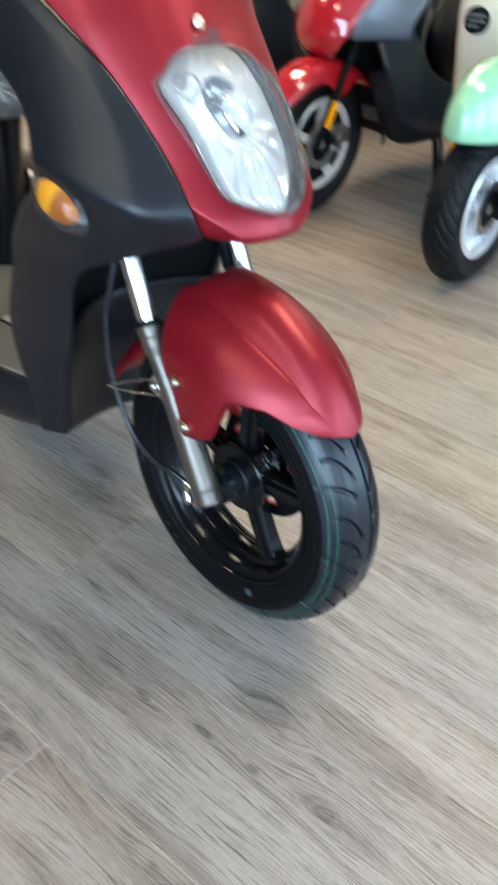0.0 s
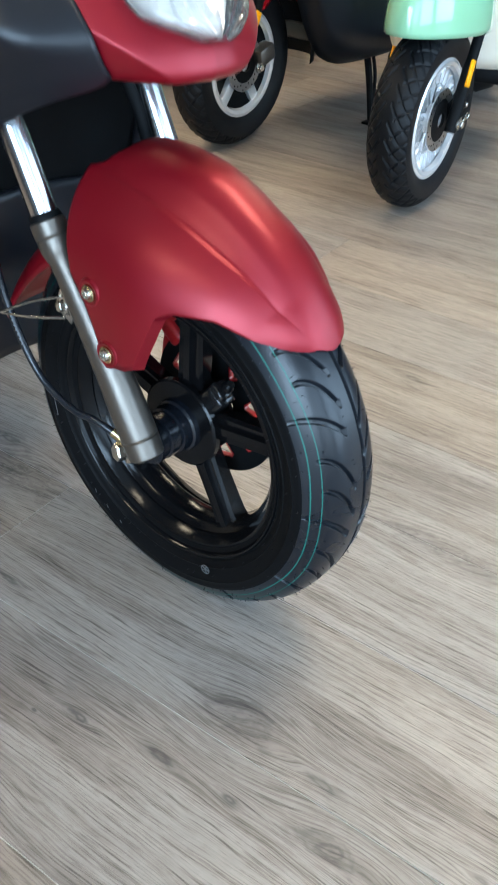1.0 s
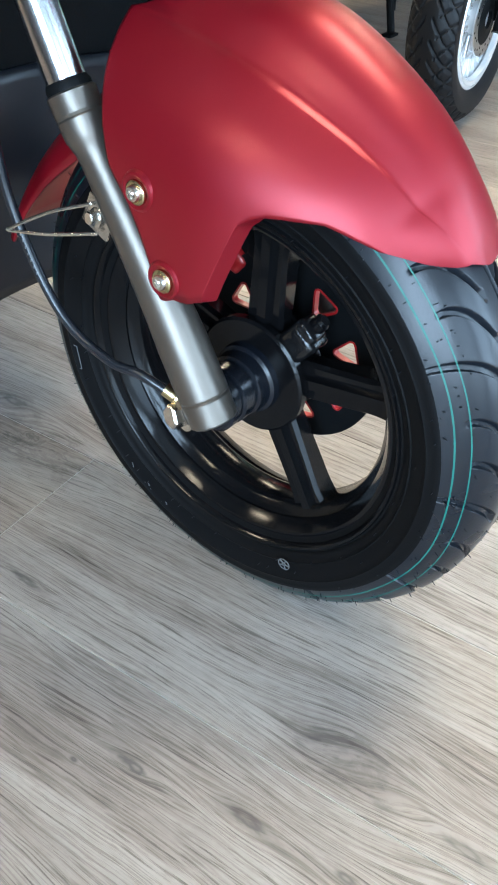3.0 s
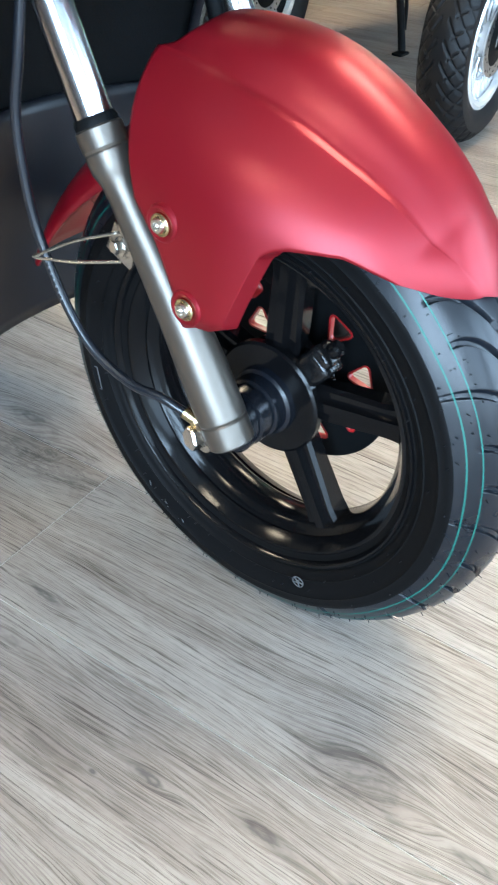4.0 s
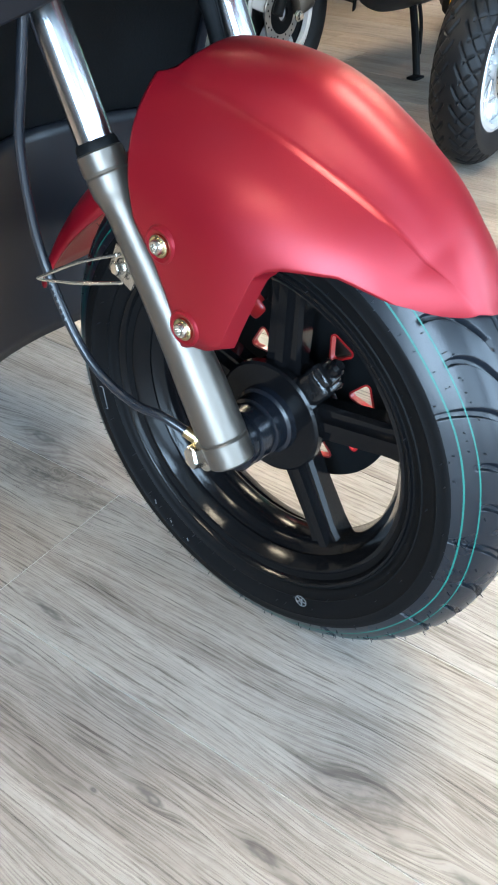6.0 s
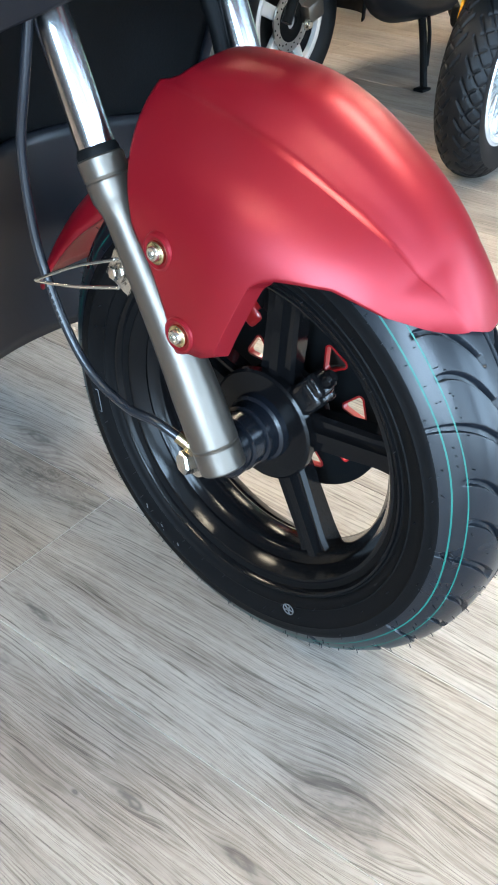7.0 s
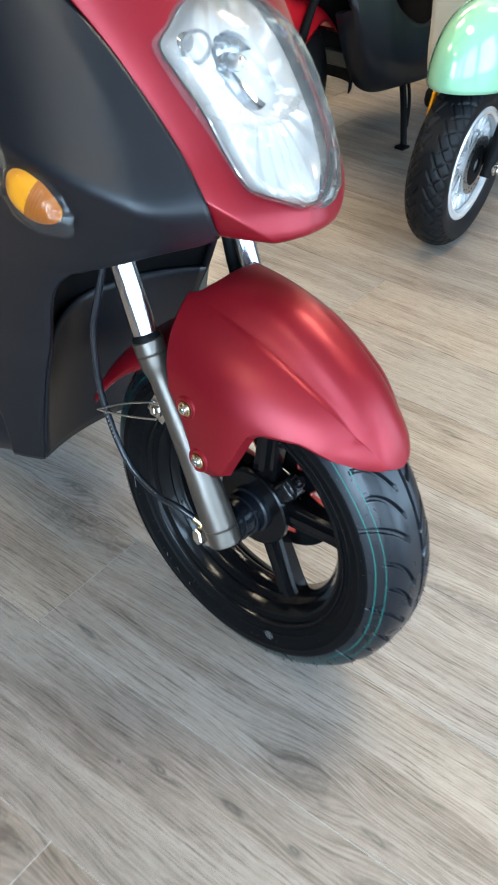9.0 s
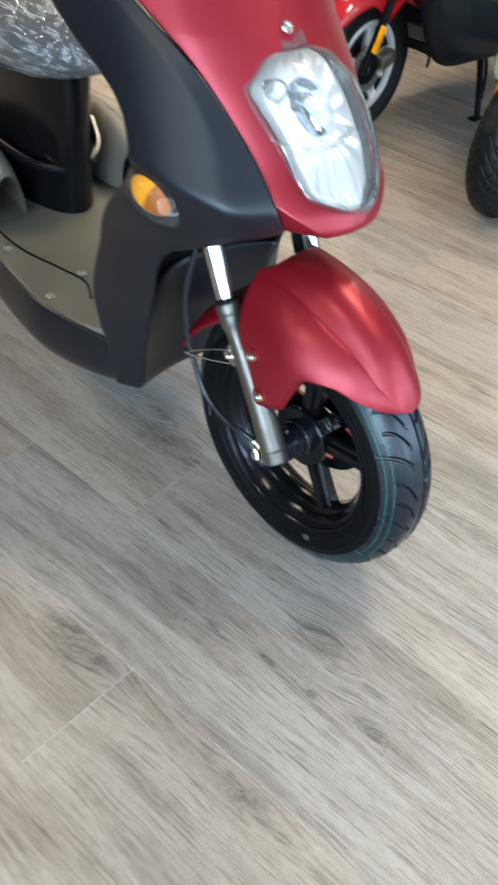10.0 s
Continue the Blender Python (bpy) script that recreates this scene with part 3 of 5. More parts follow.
def hero_wheel(parent):
    wheel = part("wheel", lathe([(0.017, -0.012), (0.034, -0.011), (0.042, -0.008), (0.040, 0.000), (0.036, 0.012), (0.050, 0.018), (0.050, 0.026), (0.030, 0.030), (0.017, 0.036)], 72, centre=AXLE), GLOSS_BLACK, parent, "gloss black five-spoke alloy wheel", sharp=25)
    # tyre: outer tread and sidewalls
    ys = [-HALF + 2 * HALF * j / 140 for j in range(141)]
    n = 2520
    bm = grid_bm(lambda a, y: on_wheel(tyre_radius(y, a), a, y), [2 * math.pi * i / n for i in range(n)], ys, close_u=True)
    tyre = part("tyre", bm, RUBBER, wheel, "new black tyre with curved tread grooves", sharp=40)
    edge = RT - 0.036
    for sgn in (-1, 1):
        # shoulder, bulge, two moulded rings and the bead lip
        prof = [(edge, HALF), (edge - 0.0015, HALF + 0.0008), (edge - 0.005, HALF + 0.0014), (edge - 0.010, HALF + 0.0015), (edge - 0.0115, HALF + 0.0023), (edge - 0.0125, HALF + 0.0013), (edge - 0.017, HALF - 0.0002), (edge - 0.022, HALF - 0.0022), (0.1835, HALF - 0.0045), (0.1822, HALF - 0.0038), (0.1810, HALF - 0.0052), (0.1775, HALF - 0.0075), (0.1745, HALF - 0.0082), (0.1732, HALF - 0.0105), (0.1715, HALF - 0.0100), (0.1690, HALF - 0.0120), (0.160, HALF - 0.016)]
        part("sidewall", lathe([(r, sgn * y) for r, y in prof], 180, centre=AXLE, closed=False), SIDEWALL, tyre, sharp=50)
    # teal lines painted round the shoulder
    for y0 in (-0.0503, -0.0438):
        def line(a, k):
            y = y0 + (0.00034 if k else -0.00034) + 0.0004 * math.sin(9 * a + 40 * y0)
            return on_wheel(tyre_radius(y, a, False) + 0.0003, a, y)
        part("painted_line", grid_bm(line, [2 * math.pi * i / 360 for i in range(360)], [0, 1], close_u=True), TEAL, tyre, "thin teal painted line")
    # little moulding hairs of the new tyre
    bm = bmesh.new()
    rnd = random.Random(4)
    for k in range(420):
        a = rnd.uniform(0, 2 * math.pi)
        y = rnd.choice((-0.0535, -0.0475, -0.041, -0.028, -0.012, 0.02, 0.040)) + rnd.uniform(-0.002, 0.002)
        r = tyre_radius(y, a, False)
        d = Vector((math.cos(a), y * 8, math.sin(a))).normalized()
        p = on_wheel(r, a, y)
        tube([p - d * 0.001, p + d * rnd.uniform(0.001, 0.0042)], [0.00055, 0.0003], 4, bm)
    # and the same on the sidewall, sticking straight out
    for k in range(60):
        p = on_wheel(rnd.choice((edge - 0.004, 0.190, 0.178)), 2 * math.pi * k / 60 + rnd.uniform(-0.05, 0.05), -HALF)
        tube([p, p + Vector((0, -rnd.uniform(0.0022, 0.0042), 0))], [0.0005, 0.0003], 4, bm)
    tagged(part("moulding_hairs", bm, RUBBER, tyre), kind="stuff")
    # pale stamp on the sidewall and worn print beside it
    c = Vector((0.0872, MID - HALF + 0.0001, 0.0776))
    bm = lathe([(0.0066, 0), (0.0066, -0.0006), (0.0057, -0.0006), (0.0057, 0)], 32, centre=c)
    for k in range(5):
        b = k * 2 * math.pi / 5
        box_bm((0.0085, 0.0008, 0.0011), Matrix.Translation(c) @ Matrix.Rotation(b, 4, "Y") @ Matrix.Translation((0.0022, -0.0002, 0)), bm=bm)
    part("round_stamp", bm, CHALK, tyre, "round pale stamp mark")
    bm = bmesh.new()
    for k in range(10):
        b = radians(-113 - 2.0 * k)
        if k % 4 == 2:
            continue
        box_bm((0.0011, 0.0006, rnd.uniform(0.003, 0.007)), Matrix.Translation(on_wheel(0.1935 + 0.004 * (k % 2), b, -HALF - 0.0004)) @ Matrix.Rotation(rnd.uniform(-0.8, 0.8) - b, 4, "Y"), bm=bm)
    part("worn_print", bm, CHALK, tyre, "worn pale chalk figures")
    # outlined wear mark, a slim open frame
    bm = bmesh.new()
    m = Matrix.Translation(on_wheel(0.1955, radians(-167), -HALF - 0.0006)) @ Matrix.Rotation(-0.16, 4, "Y")
    for w, h, px, pz in ((0.0009, 0.026, -0.0025, 0), (0.0009, 0.026, 0.0025, 0), (0.005, 0.0009, 0, 0.013), (0.005, 0.0009, 0, -0.013)):
        box_bm((w, 0.0006, h), m @ Matrix.Translation((px, 0, pz)), bm=bm)
    part("wear_bar_mark", bm, CHALK, tyre)
    # rim: bead flange, a step, a drop and the deep barrel
    prof = [(0.1712, -0.0440), (0.1700, -0.0462), (0.1680, -0.0462), (0.1662, -0.0440), (0.1650, -0.0405), (0.1600, -0.0385), (0.1580, -0.0392), (0.1562, -0.0385), (0.1535, -0.0350), (0.1500, -0.0300), (0.1475, -0.0255), (0.1480, -0.0232), (0.1455, -0.0205), (0.1405, -0.0160), (0.1385, -0.0120), (0.1385, 0.0)]
    prof += [(r, -y) for r, y in prof[-2::-1]]
    prof += [(0.164, 0.038), (0.158, 0.02), (0.156, 0.0), (0.158, -0.02), (0.164, -0.038)]
    part("rim", lathe(prof, 200, centre=AXLE), GLOSS_BLACK, wheel, sharp=28)
    # spokes: a broad bar with a raised rib that widens into the rim
    for k in range(5):
        a = radians(SPOKE_TURN + 72 * k)
        m = Matrix.Translation(AXLE) @ Matrix.Rotation(-a, 4, "Y")
        secs = []
        for s in span(0.030, 0.144, 16):
            u = (s - 0.03) / 0.114
            w = 0.0200 - 0.0035 * u + 0.005 * max(0, u - 0.82) ** 1.5 / 0.1
            f = -0.007 - 0.008 * u
            secs.append([(s, f + 0.005, -w), (s, f + 0.001, -w + 0.003), (s, f + 0.002, -0.0065), (s, f - 0.003, -0.0045), (s, f - 0.003, 0.0045), (s, f + 0.002, 0.0065), (s, f + 0.001, w - 0.003), (s, f + 0.005, w), (s, 0.014, w * 0.8), (s, 0.018, 0), (s, 0.014, -w * 0.8)])
        bm = bmesh.new()
        rings = [[bm.verts.new(m @ Vector(p)) for p in sec] for sec in secs]
        for p, q in zip(rings, rings[1:]):
            for j in range(11):
                bm.faces.new((p[j], p[(j + 1) % 11], q[(j + 1) % 11], q[j]))
        part("spoke", bm, GLOSS_BLACK, wheel, sharp=30)
    # ribbed speedometer drive and the round plate behind it
    part("speedometer_drive", lathe([(0.010, -0.076), (0.0245, -0.076), (0.0270, -0.0735), (0.0270, -0.0650), (0.0248, -0.0635), (0.0248, -0.0585), (0.0278, -0.0570), (0.0278, -0.0455), (0.0256, -0.0440), (0.0256, -0.0400), (0.0290, -0.0385), (0.0300, -0.0270), (0.0330, -0.0250), (0.0340, -0.0180), (0.010, -0.0180)], 72, centre=AXLE), DRIVE_BLACK, wheel, sharp=25)
    part("hub_cover", lathe([(0.020, -0.0190), (0.0545, -0.0185), (0.0570, -0.0165), (0.0570, -0.0095), (0.020, -0.0085)], 96, centre=AXLE), GLOSS_BLACK, wheel, sharp=25)
    # rough-cast drive lug with its pin
    for turn, size in ((50, 1.0),):
        m = Matrix.Translation(AXLE) @ Matrix.Rotation(-radians(turn), 4, "Y")
        bm = box_bm((0.036, 0.030, 0.030), m @ Matrix.Translation((0.062, 0.000, -0.002)), 0.007, segments=3)
        box_bm((0.020, 0.024, 0.024), m @ Matrix.Translation((0.076, -0.001, 0.001)), 0.006, bm=bm, segments=3)
        lug = part("hub_lug", bm, ROUGH_CAST, wheel, "rough-cast black lug")
        part("lug_pin", turned([(0, 0.0075 * size), (0.85, 0.0075 * size), (1, 0.005 * size)], m @ Vector((0.078, 0.000, 0)), m @ Vector((0.096, 0.002, 0)), 20), GLOSS_BLACK, lug)
    # brake disc on the far side, with red-edged three-cornered openings
    def corner_loop(turn, grow):
        """A rounded triangle, its tip to the axle."""
        out = []
        mid = Vector((0.0645, 0))
        for cr, ca in ((0.0745, 10), (0.0745, -10), (0.0500, 0)):
            c = Vector((cr * math.cos(radians(ca)), cr * math.sin(radians(ca))))
            c = mid + (c - mid) * 0.72
            start = math.atan2(*(c - mid).yx)
            for k in range(7):
                a = start + radians(-56 + 112 * k / 6) * (1 if cr > 0.06 else 1)
                out.append(c + Vector((math.cos(a), math.sin(a))) * (0.0036 + grow))
        out.sort(key=lambda p: math.atan2(*(p - mid).yx))
        ct, st = math.cos(turn), math.sin(turn)
        return [(AXLE[0] + p.x * ct - p.y * st, AXLE[2] + p.x * st + p.y * ct) for p in out]
    turns = [radians(15.4 + 45.4 + 45 * k) for k in range(8)]
    bm = bmesh.new()
    loops = [[(AXLE[0] + rr * math.cos(2 * math.pi * k / 96), AXLE[2] + rr * math.sin(2 * math.pi * k / 96)) for k in range(96)] for rr in (0.030, 0.096)]
    edges = []
    for loop in loops + [corner_loop(a, 0) for a in turns]:
        vs = [bm.verts.new((x, 0.040, z)) for x, z in loop]
        edges += [bm.edges.new((vs[k - 1], vs[k])) for k in range(len(vs))]
    bmesh.ops.triangle_fill(bm, edges=edges, use_beauty=True, normal=(0, -1, 0))
    disc = part("brake_disc", bm, LINER, wheel, "black brake disc with red-edged openings", smooth=False, thick=0.005, offset=0.0)
    for a in turns:
        inner, outer = corner_loop(a, -0.0004), corner_loop(a, 0.0014)
        rings = [[(x, y, z) for x, z in lp] for lp, y in ((inner, 0.0435), (inner, 0.0368), (outer, 0.0368), (outer, 0.0435))]
        part("red_edge", grid_bm(lambda u, v: rings[u][v], [0, 1, 2, 3], list(range(len(inner))), close_u=True, close_v=True), CALIPER_RED, disc, "red enamelled edge")
    return wheel

hero_wheel(scooter)

# fork
LEG_AXIS = [(0.236, 0.0372), (0.2475, 0.0312), (0.29, 0.0085), (0.3355, -0.0165), (0.3885, -0.049), (0.4215, -0.07), (0.486, -0.1074), (0.584, -0.154), (0.74, -0.228)]


def leg_axis(z, y):
    return Vector((smooth_table(LEG_AXIS, z), y, z))


def fork_leg(sgn):
    y = -0.100 if sgn < 0 else 0.095
    prof = [(0.2470, 0.0192), (0.2485, 0.0208), (0.266, 0.0214), (0.2675, 0.0205), (0.2695, 0.0216), (0.31, 0.0212), (0.34, 0.0196), (0.37, 0.0180), (0.40, 0.0164), (0.425, 0.0154), (0.440, 0.0150), (0.447, 0.0156), (0.454, 0.0176), (0.4565, 0.0186), (0.468, 0.0190), (0.4695, 0.0182), (0.4715, 0.0192), (0.4840, 0.0192), (0.4855, 0.0172)]
    zs, rs = [], []
    for (z0, r0), (z1, r1) in zip(prof, prof[1:]):
        n = max(1, int((z1 - z0) / 0.006))
        for k in range(n):
            zs.append(z0 + (z1 - z0) * k / n)
            rs.append(r0 + (r1 - r0) * k / n)
    zs.append(prof[-1][0]), rs.append(prof[-1][1])
    leg = part("fork_leg", tube([leg_axis(z, y) for z in zs], rs, 40), ALLOY, scooter, "grey cast alloy lower fork leg", sharp=22)
    part("dust_seal", tube([leg_axis(z, y) for z in (0.4850, 0.4885, 0.4920)], [0.0174, 0.0176, 0.0160], 32), LINER, leg)
    part("stanchion", tube([leg_axis(z, y) for z in (0.487, 0.584, 0.74)], 0.0152, 40), CHROME, leg, "polished chrome fork tube")
    part("axle_lug", box_bm((0.036, 0.018, 0.024), Matrix.Translation((0.010, y, 0.2445)), 0.007), ALLOY, leg)
    return leg


leg_r = fork_leg(-1)
leg_l = fork_leg(1)
part("axle_nut", hex_bolt((0.0005, -0.0985, 0.2400), (-0.30, -1, 0.1), 0.0112, 0.019), ZINC, scooter, "zinc-plated hexagon axle nut", sharp=20)
part("axle", turned([(0, 0.007), (1, 0.007)], (WX, -0.098, R), (WX, 0.112, R), 20), ZINC, scooter)
part("cable_ferrule", turned([(0, 0.0062), (0.5, 0.0062), (0.55, 0.0078), (1, 0.0078)], (-0.021, -0.1035, 0.257), (-0.003, -0.0975, 0.247), 16), BRASSY, scooter)
cable = spline([(-0.006, -0.099, 0.249), (-0.040, -0.111, 0.2665), (-0.070, -0.117, 0.270), (-0.110, -0.120, 0.2865), (-0.138, -0.122, 0.319), (-0.160, -0.124, 0.370), (-0.171, -0.125, 0.415), (-0.1735, -0.125, 0.480), (-0.164, -0.122, 0.530), (-0.156, -0.116, 0.586), (-0.145, -0.108, 0.68)], 10)
part("speedometer_cable", tube(cable, 0.0044, 12), surface("cable_sheath", (0.012, 0.014, 0.018), 0.22, vary=0.1, grain=0.01), scooter, "black sheathed speedometer cable")
bm = bmesh.new()
for k in range(7):
    p = cable[43 + k]
    box_bm((0.0008, 0.0012, 0.0022), Matrix.Translation(p + Vector((0.0026, -0.0036, 0))), bm=bm)
part("cable_print", bm, CHALK, scooter)
hose = spline([(-0.19, 0.040, 0.70), (-0.175, 0.060, 0.63), (-0.150, 0.078, 0.555), (-0.130, 0.080, 0.50), (-0.08, 0.08, 0.42), (-0.05, 0.075, 0.36)], 8)
part("brake_hose", tube(hose, 0.0075, 12), LINER, scooter)
# cable guide: plate, bolt and bent wire
guide = part("cable_guide", box_bm((0.030, 0.003, 0.030), Matrix.Translation((-0.089, -0.099, 0.3915)) @ Matrix.Rotation(0.45, 4, "Y"), 0.001), ZINC, scooter, "bent wire cable guide on a small plate")
part("guide_bolt", hex_bolt((-0.0895, -0.1005, 0.391), (-0.2, -1, 0.2), 0.0058, 0.009), ZINC, guide, sharp=20)
part("wire_loop", tube(spline([(-0.094, -0.1025, 0.402), (-0.130, -0.117, 0.3885), (-0.164, -0.129, 0.3695), (-0.1675, -0.1305, 0.3675), (-0.164, -0.129, 0.3665), (-0.130, -0.119, 0.3705), (-0.088, -0.1045, 0.379)], 6), 0.0016, 8), ZINC, guide)

# brake caliper on the far side
bm = box_bm((0.075, 0.04, 0.042), Matrix.Translation((-0.055, 0.062, 0.325)) @ Matrix.Rotation(0.9, 4, "Y"), 0.010, segments=3)
box_bm((0.03, 0.055, 0.03), Matrix.Translation((-0.028, 0.060, 0.335)), 0.006, bm=bm)
cal = part("brake_caliper", bm, LINER, scooter, "black brake caliper with red pad cover")
bm = box_bm((0.036, 0.022, 0.024), Matrix.Translation((-0.064, 0.045, 0.314)) @ Matrix.Rotation(0.7, 4, "Y"), 0.006, segments=3)
box_bm((0.012, 0.016, 0.060), Matrix.Translation((-0.076, 0.047, 0.288)) @ Matrix.Rotation(0.15, 4, "Y"), 0.004, bm=bm)
box_bm((0.014, 0.014, 0.018), Matrix.Translation((-0.063, 0.045, 0.338)) @ Matrix.Rotation(0.5, 4, "Y"), 0.004, bm=bm)
part("pad_cover", bm, CALIPER_RED, cal, "red enamelled cover")
part("caliper_mount", box_bm((0.060, 0.012, 0.085), Matrix.Translation((-0.010, 0.068, 0.350)) @ Matrix.Rotation(-0.4, 4, "Y"), 0.004), LINER, cal)
part("caliper_bracket", tube(spline([(-0.02, 0.075, 0.38), (-0.01, 0.07, 0.36), (-0.012, 0.06, 0.33)], 5), 0.008, 10), LINER, cal)

# front mudguard
GUARD_R = [(41, 0.2412), (48, 0.2493), (61, 0.2601), (75, 0.2675), (89, 0.2824), (100, 0.2989), (112, 0.3202)]
GUARD_LOW = [(41, 0.2376), (44, 0.2342), (47.4, 0.2308), (52, 0.2275), (58, 0.2248), (63, 0.2230), (68, 0.2152), (72, 0.2092), (74.5, 0.2030), (76, 0.1960), (77.3, 0.1654), (79.5, 0.1289), (84, 0.1230), (90, 0.1215), (94, 0.1180), (96, 0.1173), (97.5, 0.1178), (99, 0.1334), (101, 0.1554), (104, 0.1860), (107, 0.2080), (110, 0.2390), (113, 0.2804)]
GUARD_HALF = [(41, 0.0274), (60, 0.0445), (85, 0.0557), (112, 0.0577)]
GUARD_CREST = [(41, 0.0116), (60, 0.0219), (85, 0.0352), (112, 0.0106)]
GUARD_MID = 0.0026


def guard_bulge(t):
    k = min(1.0, max(0.0, (t - 52) / 36))
    return 0.0490 + 0.0147 * k * k * (3 - 2 * k)


def guard_swell(d, t):
    """The side leans out as far as a soft knee and hangs nearly plumb below it."""
    x = d / (0.045 + 0.0006 * (t - 70))
    lean = (1 - (1 - 0.66 * x) ** 2) / 0.8844 * 0.87 if x < 1 else 0.87 + 0.13 * (1 - math.exp(1 - x))
    return 0.25 * lean + 0.75 * (1 - math.exp(-d / 0.036))


def guard_point(t, s):
    """t: degrees round the axle from the front; s: -1 to 1 across."""
    a, sg = abs(s), (1 if s > 0 else -1)
    t -= 5.18 * max(0.0, (t - 88) / 25)
    t += (1.85 * min(1.0, a / 0.42) ** 2 + 10.2 * max(0.0, (a - 0.42) / 0.58) ** 2 + 0.53) * max(0.0, (58 - t) / 17)
    t -= 6.5 * (1 - min(1.0, a / 0.4) ** 3.2) * max(0.0, (t - 88) / 25)
    rr, lo = smooth_table(GUARD_R, t) - 0.003, lerp_table(GUARD_LOW, t)
    ridge, crest = smooth_table(GUARD_HALF, t), smooth_table(GUARD_CREST, t)
    fade = min(1.0, max(0.0, (t - 50) / 15))
    ledge = 0.0066 * math.exp(-((t - 76) / 31) ** 2) * fade + 0.0004
    if a <= 0.4:
        q = a / 0.4
        y, r = ridge * q, rr + 0.001 * fade + crest * (1 - q ** 2.3)
        # the band between the ridges dips beside them
        r -= 0.0022 * math.exp(-((q - 0.86) / 0.10) ** 2) * min(1, max(0, (t - 56) / 14))
    elif a <= 0.42:
        y = ridge + ledge * (a - 0.4) / 0.02
        r = rr - 0.0012 * fade * (a - 0.4) / 0.02
    else:
        d = max(0.0, rr - lo) * ((a - 0.42) / 0.58) ** 1.2
        y = ridge + ledge + guard_bulge(t) * guard_swell(d, t)
        r = rr - 0.0012 * fade - d
    plain = 1 - min(1.0, max(0.0, (t - 42.2) / 12.8)) ** 1.5
    if plain > 0:
        # the ridges run out and the tip becomes one rounded shell
        bend, top = math.sin(a * math.pi / 2), rr + 0.001 * fade + crest
        edge_y = ridge + ledge + guard_bulge(t) * guard_swell(max(0.0, rr - lo), t)
        y += plain * (edge_y * bend ** 1.08 - y)
        r += plain * (top - (top - lo) * bend ** 3.7 - r)
    nose_in = min(1.0, 0.928 + 0.072 * math.sqrt(max(0.0, (t - 41.0) / 16.0)))
    return (WX + r * math.cos(radians(t)), GUARD_MID + sg * y * nose_in, R + r * math.sin(radians(t)))


def guard_side(x, z):
    """The near side panel's y over a place (x, z)."""
    want, t = math.hypot(x - WX, z - R), math.degrees(math.atan2(z - R, x - WX))
    t = (t - 18.23) / 0.7928 if t > 88 else t
    pts = [guard_point(t, -0.42 - 0.58 * k / 200) for k in range(201)]
    return min(pts, key=lambda p: abs(math.hypot(p[0] - WX, p[2] - R) - want))[1]


ss = sorted(set([round(v, 4) for v in span(-1, 1, 61)] + [-0.4, 0.4, -0.42, 0.42, -0.39, 0.39, -0.41, 0.41, -0.43, 0.43]))
ts = [41, 41.1, 41.3, 41.6, 42, 42.6] + span(43.5, 71, 28) + span(71.6, 80, 24) + span(81, 87, 8) + span(88, 113, 44)
guard = part("front_mudguard", grid_bm(guard_point, ts, ss), RED, scooter, "matt metallic red front mudguard with two ridges", sharp=32, thick=0.0045)


def guard_lip(sgn):
    def fn(t, k):
        x, y, z = guard_point(t, sgn)
        w = min(1.0, max(0.0, (t - 70) / 5))
        return (x + (0.005 * w - 0.003 * (1 - w)) * k, y - sgn * (0.0004 + 0.0116 * k), z - 0.002 * w * k)
    part("edge_lip", grid_bm(fn, span(66, 82.5, 60), [0, 0.3, 0.65, 1.0]), RED, guard, sharp=60)


guard_lip(-1), guard_lip(1)

def guard_tail(t, s):
    a = abs(s)
    r = smooth_table([(104, 0.274), (125, 0.268), (145, 0.268), (163, 0.273)], t)
    low = smooth_table([(104, 0.245), (125, 0.228), (145, 0.236), (163, 0.252)], t)
    rr = r + (low - r) * a ** 2.4
    return (rr * math.cos(radians(t)), GUARD_MID + 0.076 * (1 - (1 - a) ** 1.8) * (1 if s > 0 else -1), 0.2365 + rr * math.sin(radians(t)))


part("mudguard_tail", grid_bm(guard_tail, span(104, 163, 26), span(-1, 1, 25)), RED, guard, thick=0.003)
for bx, bz in ((-0.0251, 0.4367), (0.0007, 0.3767)):
    # bolt in a shallow cup, set on the panel's own surface
    p = Vector((bx, guard_side(bx, bz) - 0.0008, bz))
    part("bolt_cup", lathe([(0.0085, 0.0012), (0.0108, -0.0008), (0.0128, -0.0014), (0.0146, -0.0006), (0.0160, 0.003)], 40, centre=p, closed=False), RED, guard)
    part("bolt_washer", lathe([(0.0050, 0.0), (0.0094, 0.0), (0.0092, -0.0022), (0.0080, -0.0030), (0.0062, -0.0026)], 32, centre=p), BRASSY, guard)
    part("bolt", socket_bolt(p + Vector((0, -0.0014, 0)), (0, -1, 0), 0.0062, 0.0048), ZINC, guard)

# front body: the bars are turned a little to the left of it
TURNED.append(Matrix.Translation((-0.19, 0, 0)) @ Matrix.Rotation(radians(-7), 4, "Z") @ Matrix.Translation((0.19, 0, 0)))
SHIELD_X = [(0.2, -0.202), (0.4, -0.128), (0.45, -0.105), (0.563, -0.06), (0.625, -0.008), (0.655, 0.01), (0.675, 0.014), (0.72, -0.016), (0.867, -0.122), (1.06, -0.255)]


PLAN = [(0, 0), (0.026, 0.004), (0.048, 0.012), (0.069, 0.021), (0.108, 0.048), (0.133, 0.072), (0.17, 0.122), (0.19, 0.168), (0.204, 0.221), (0.217, 0.275)]


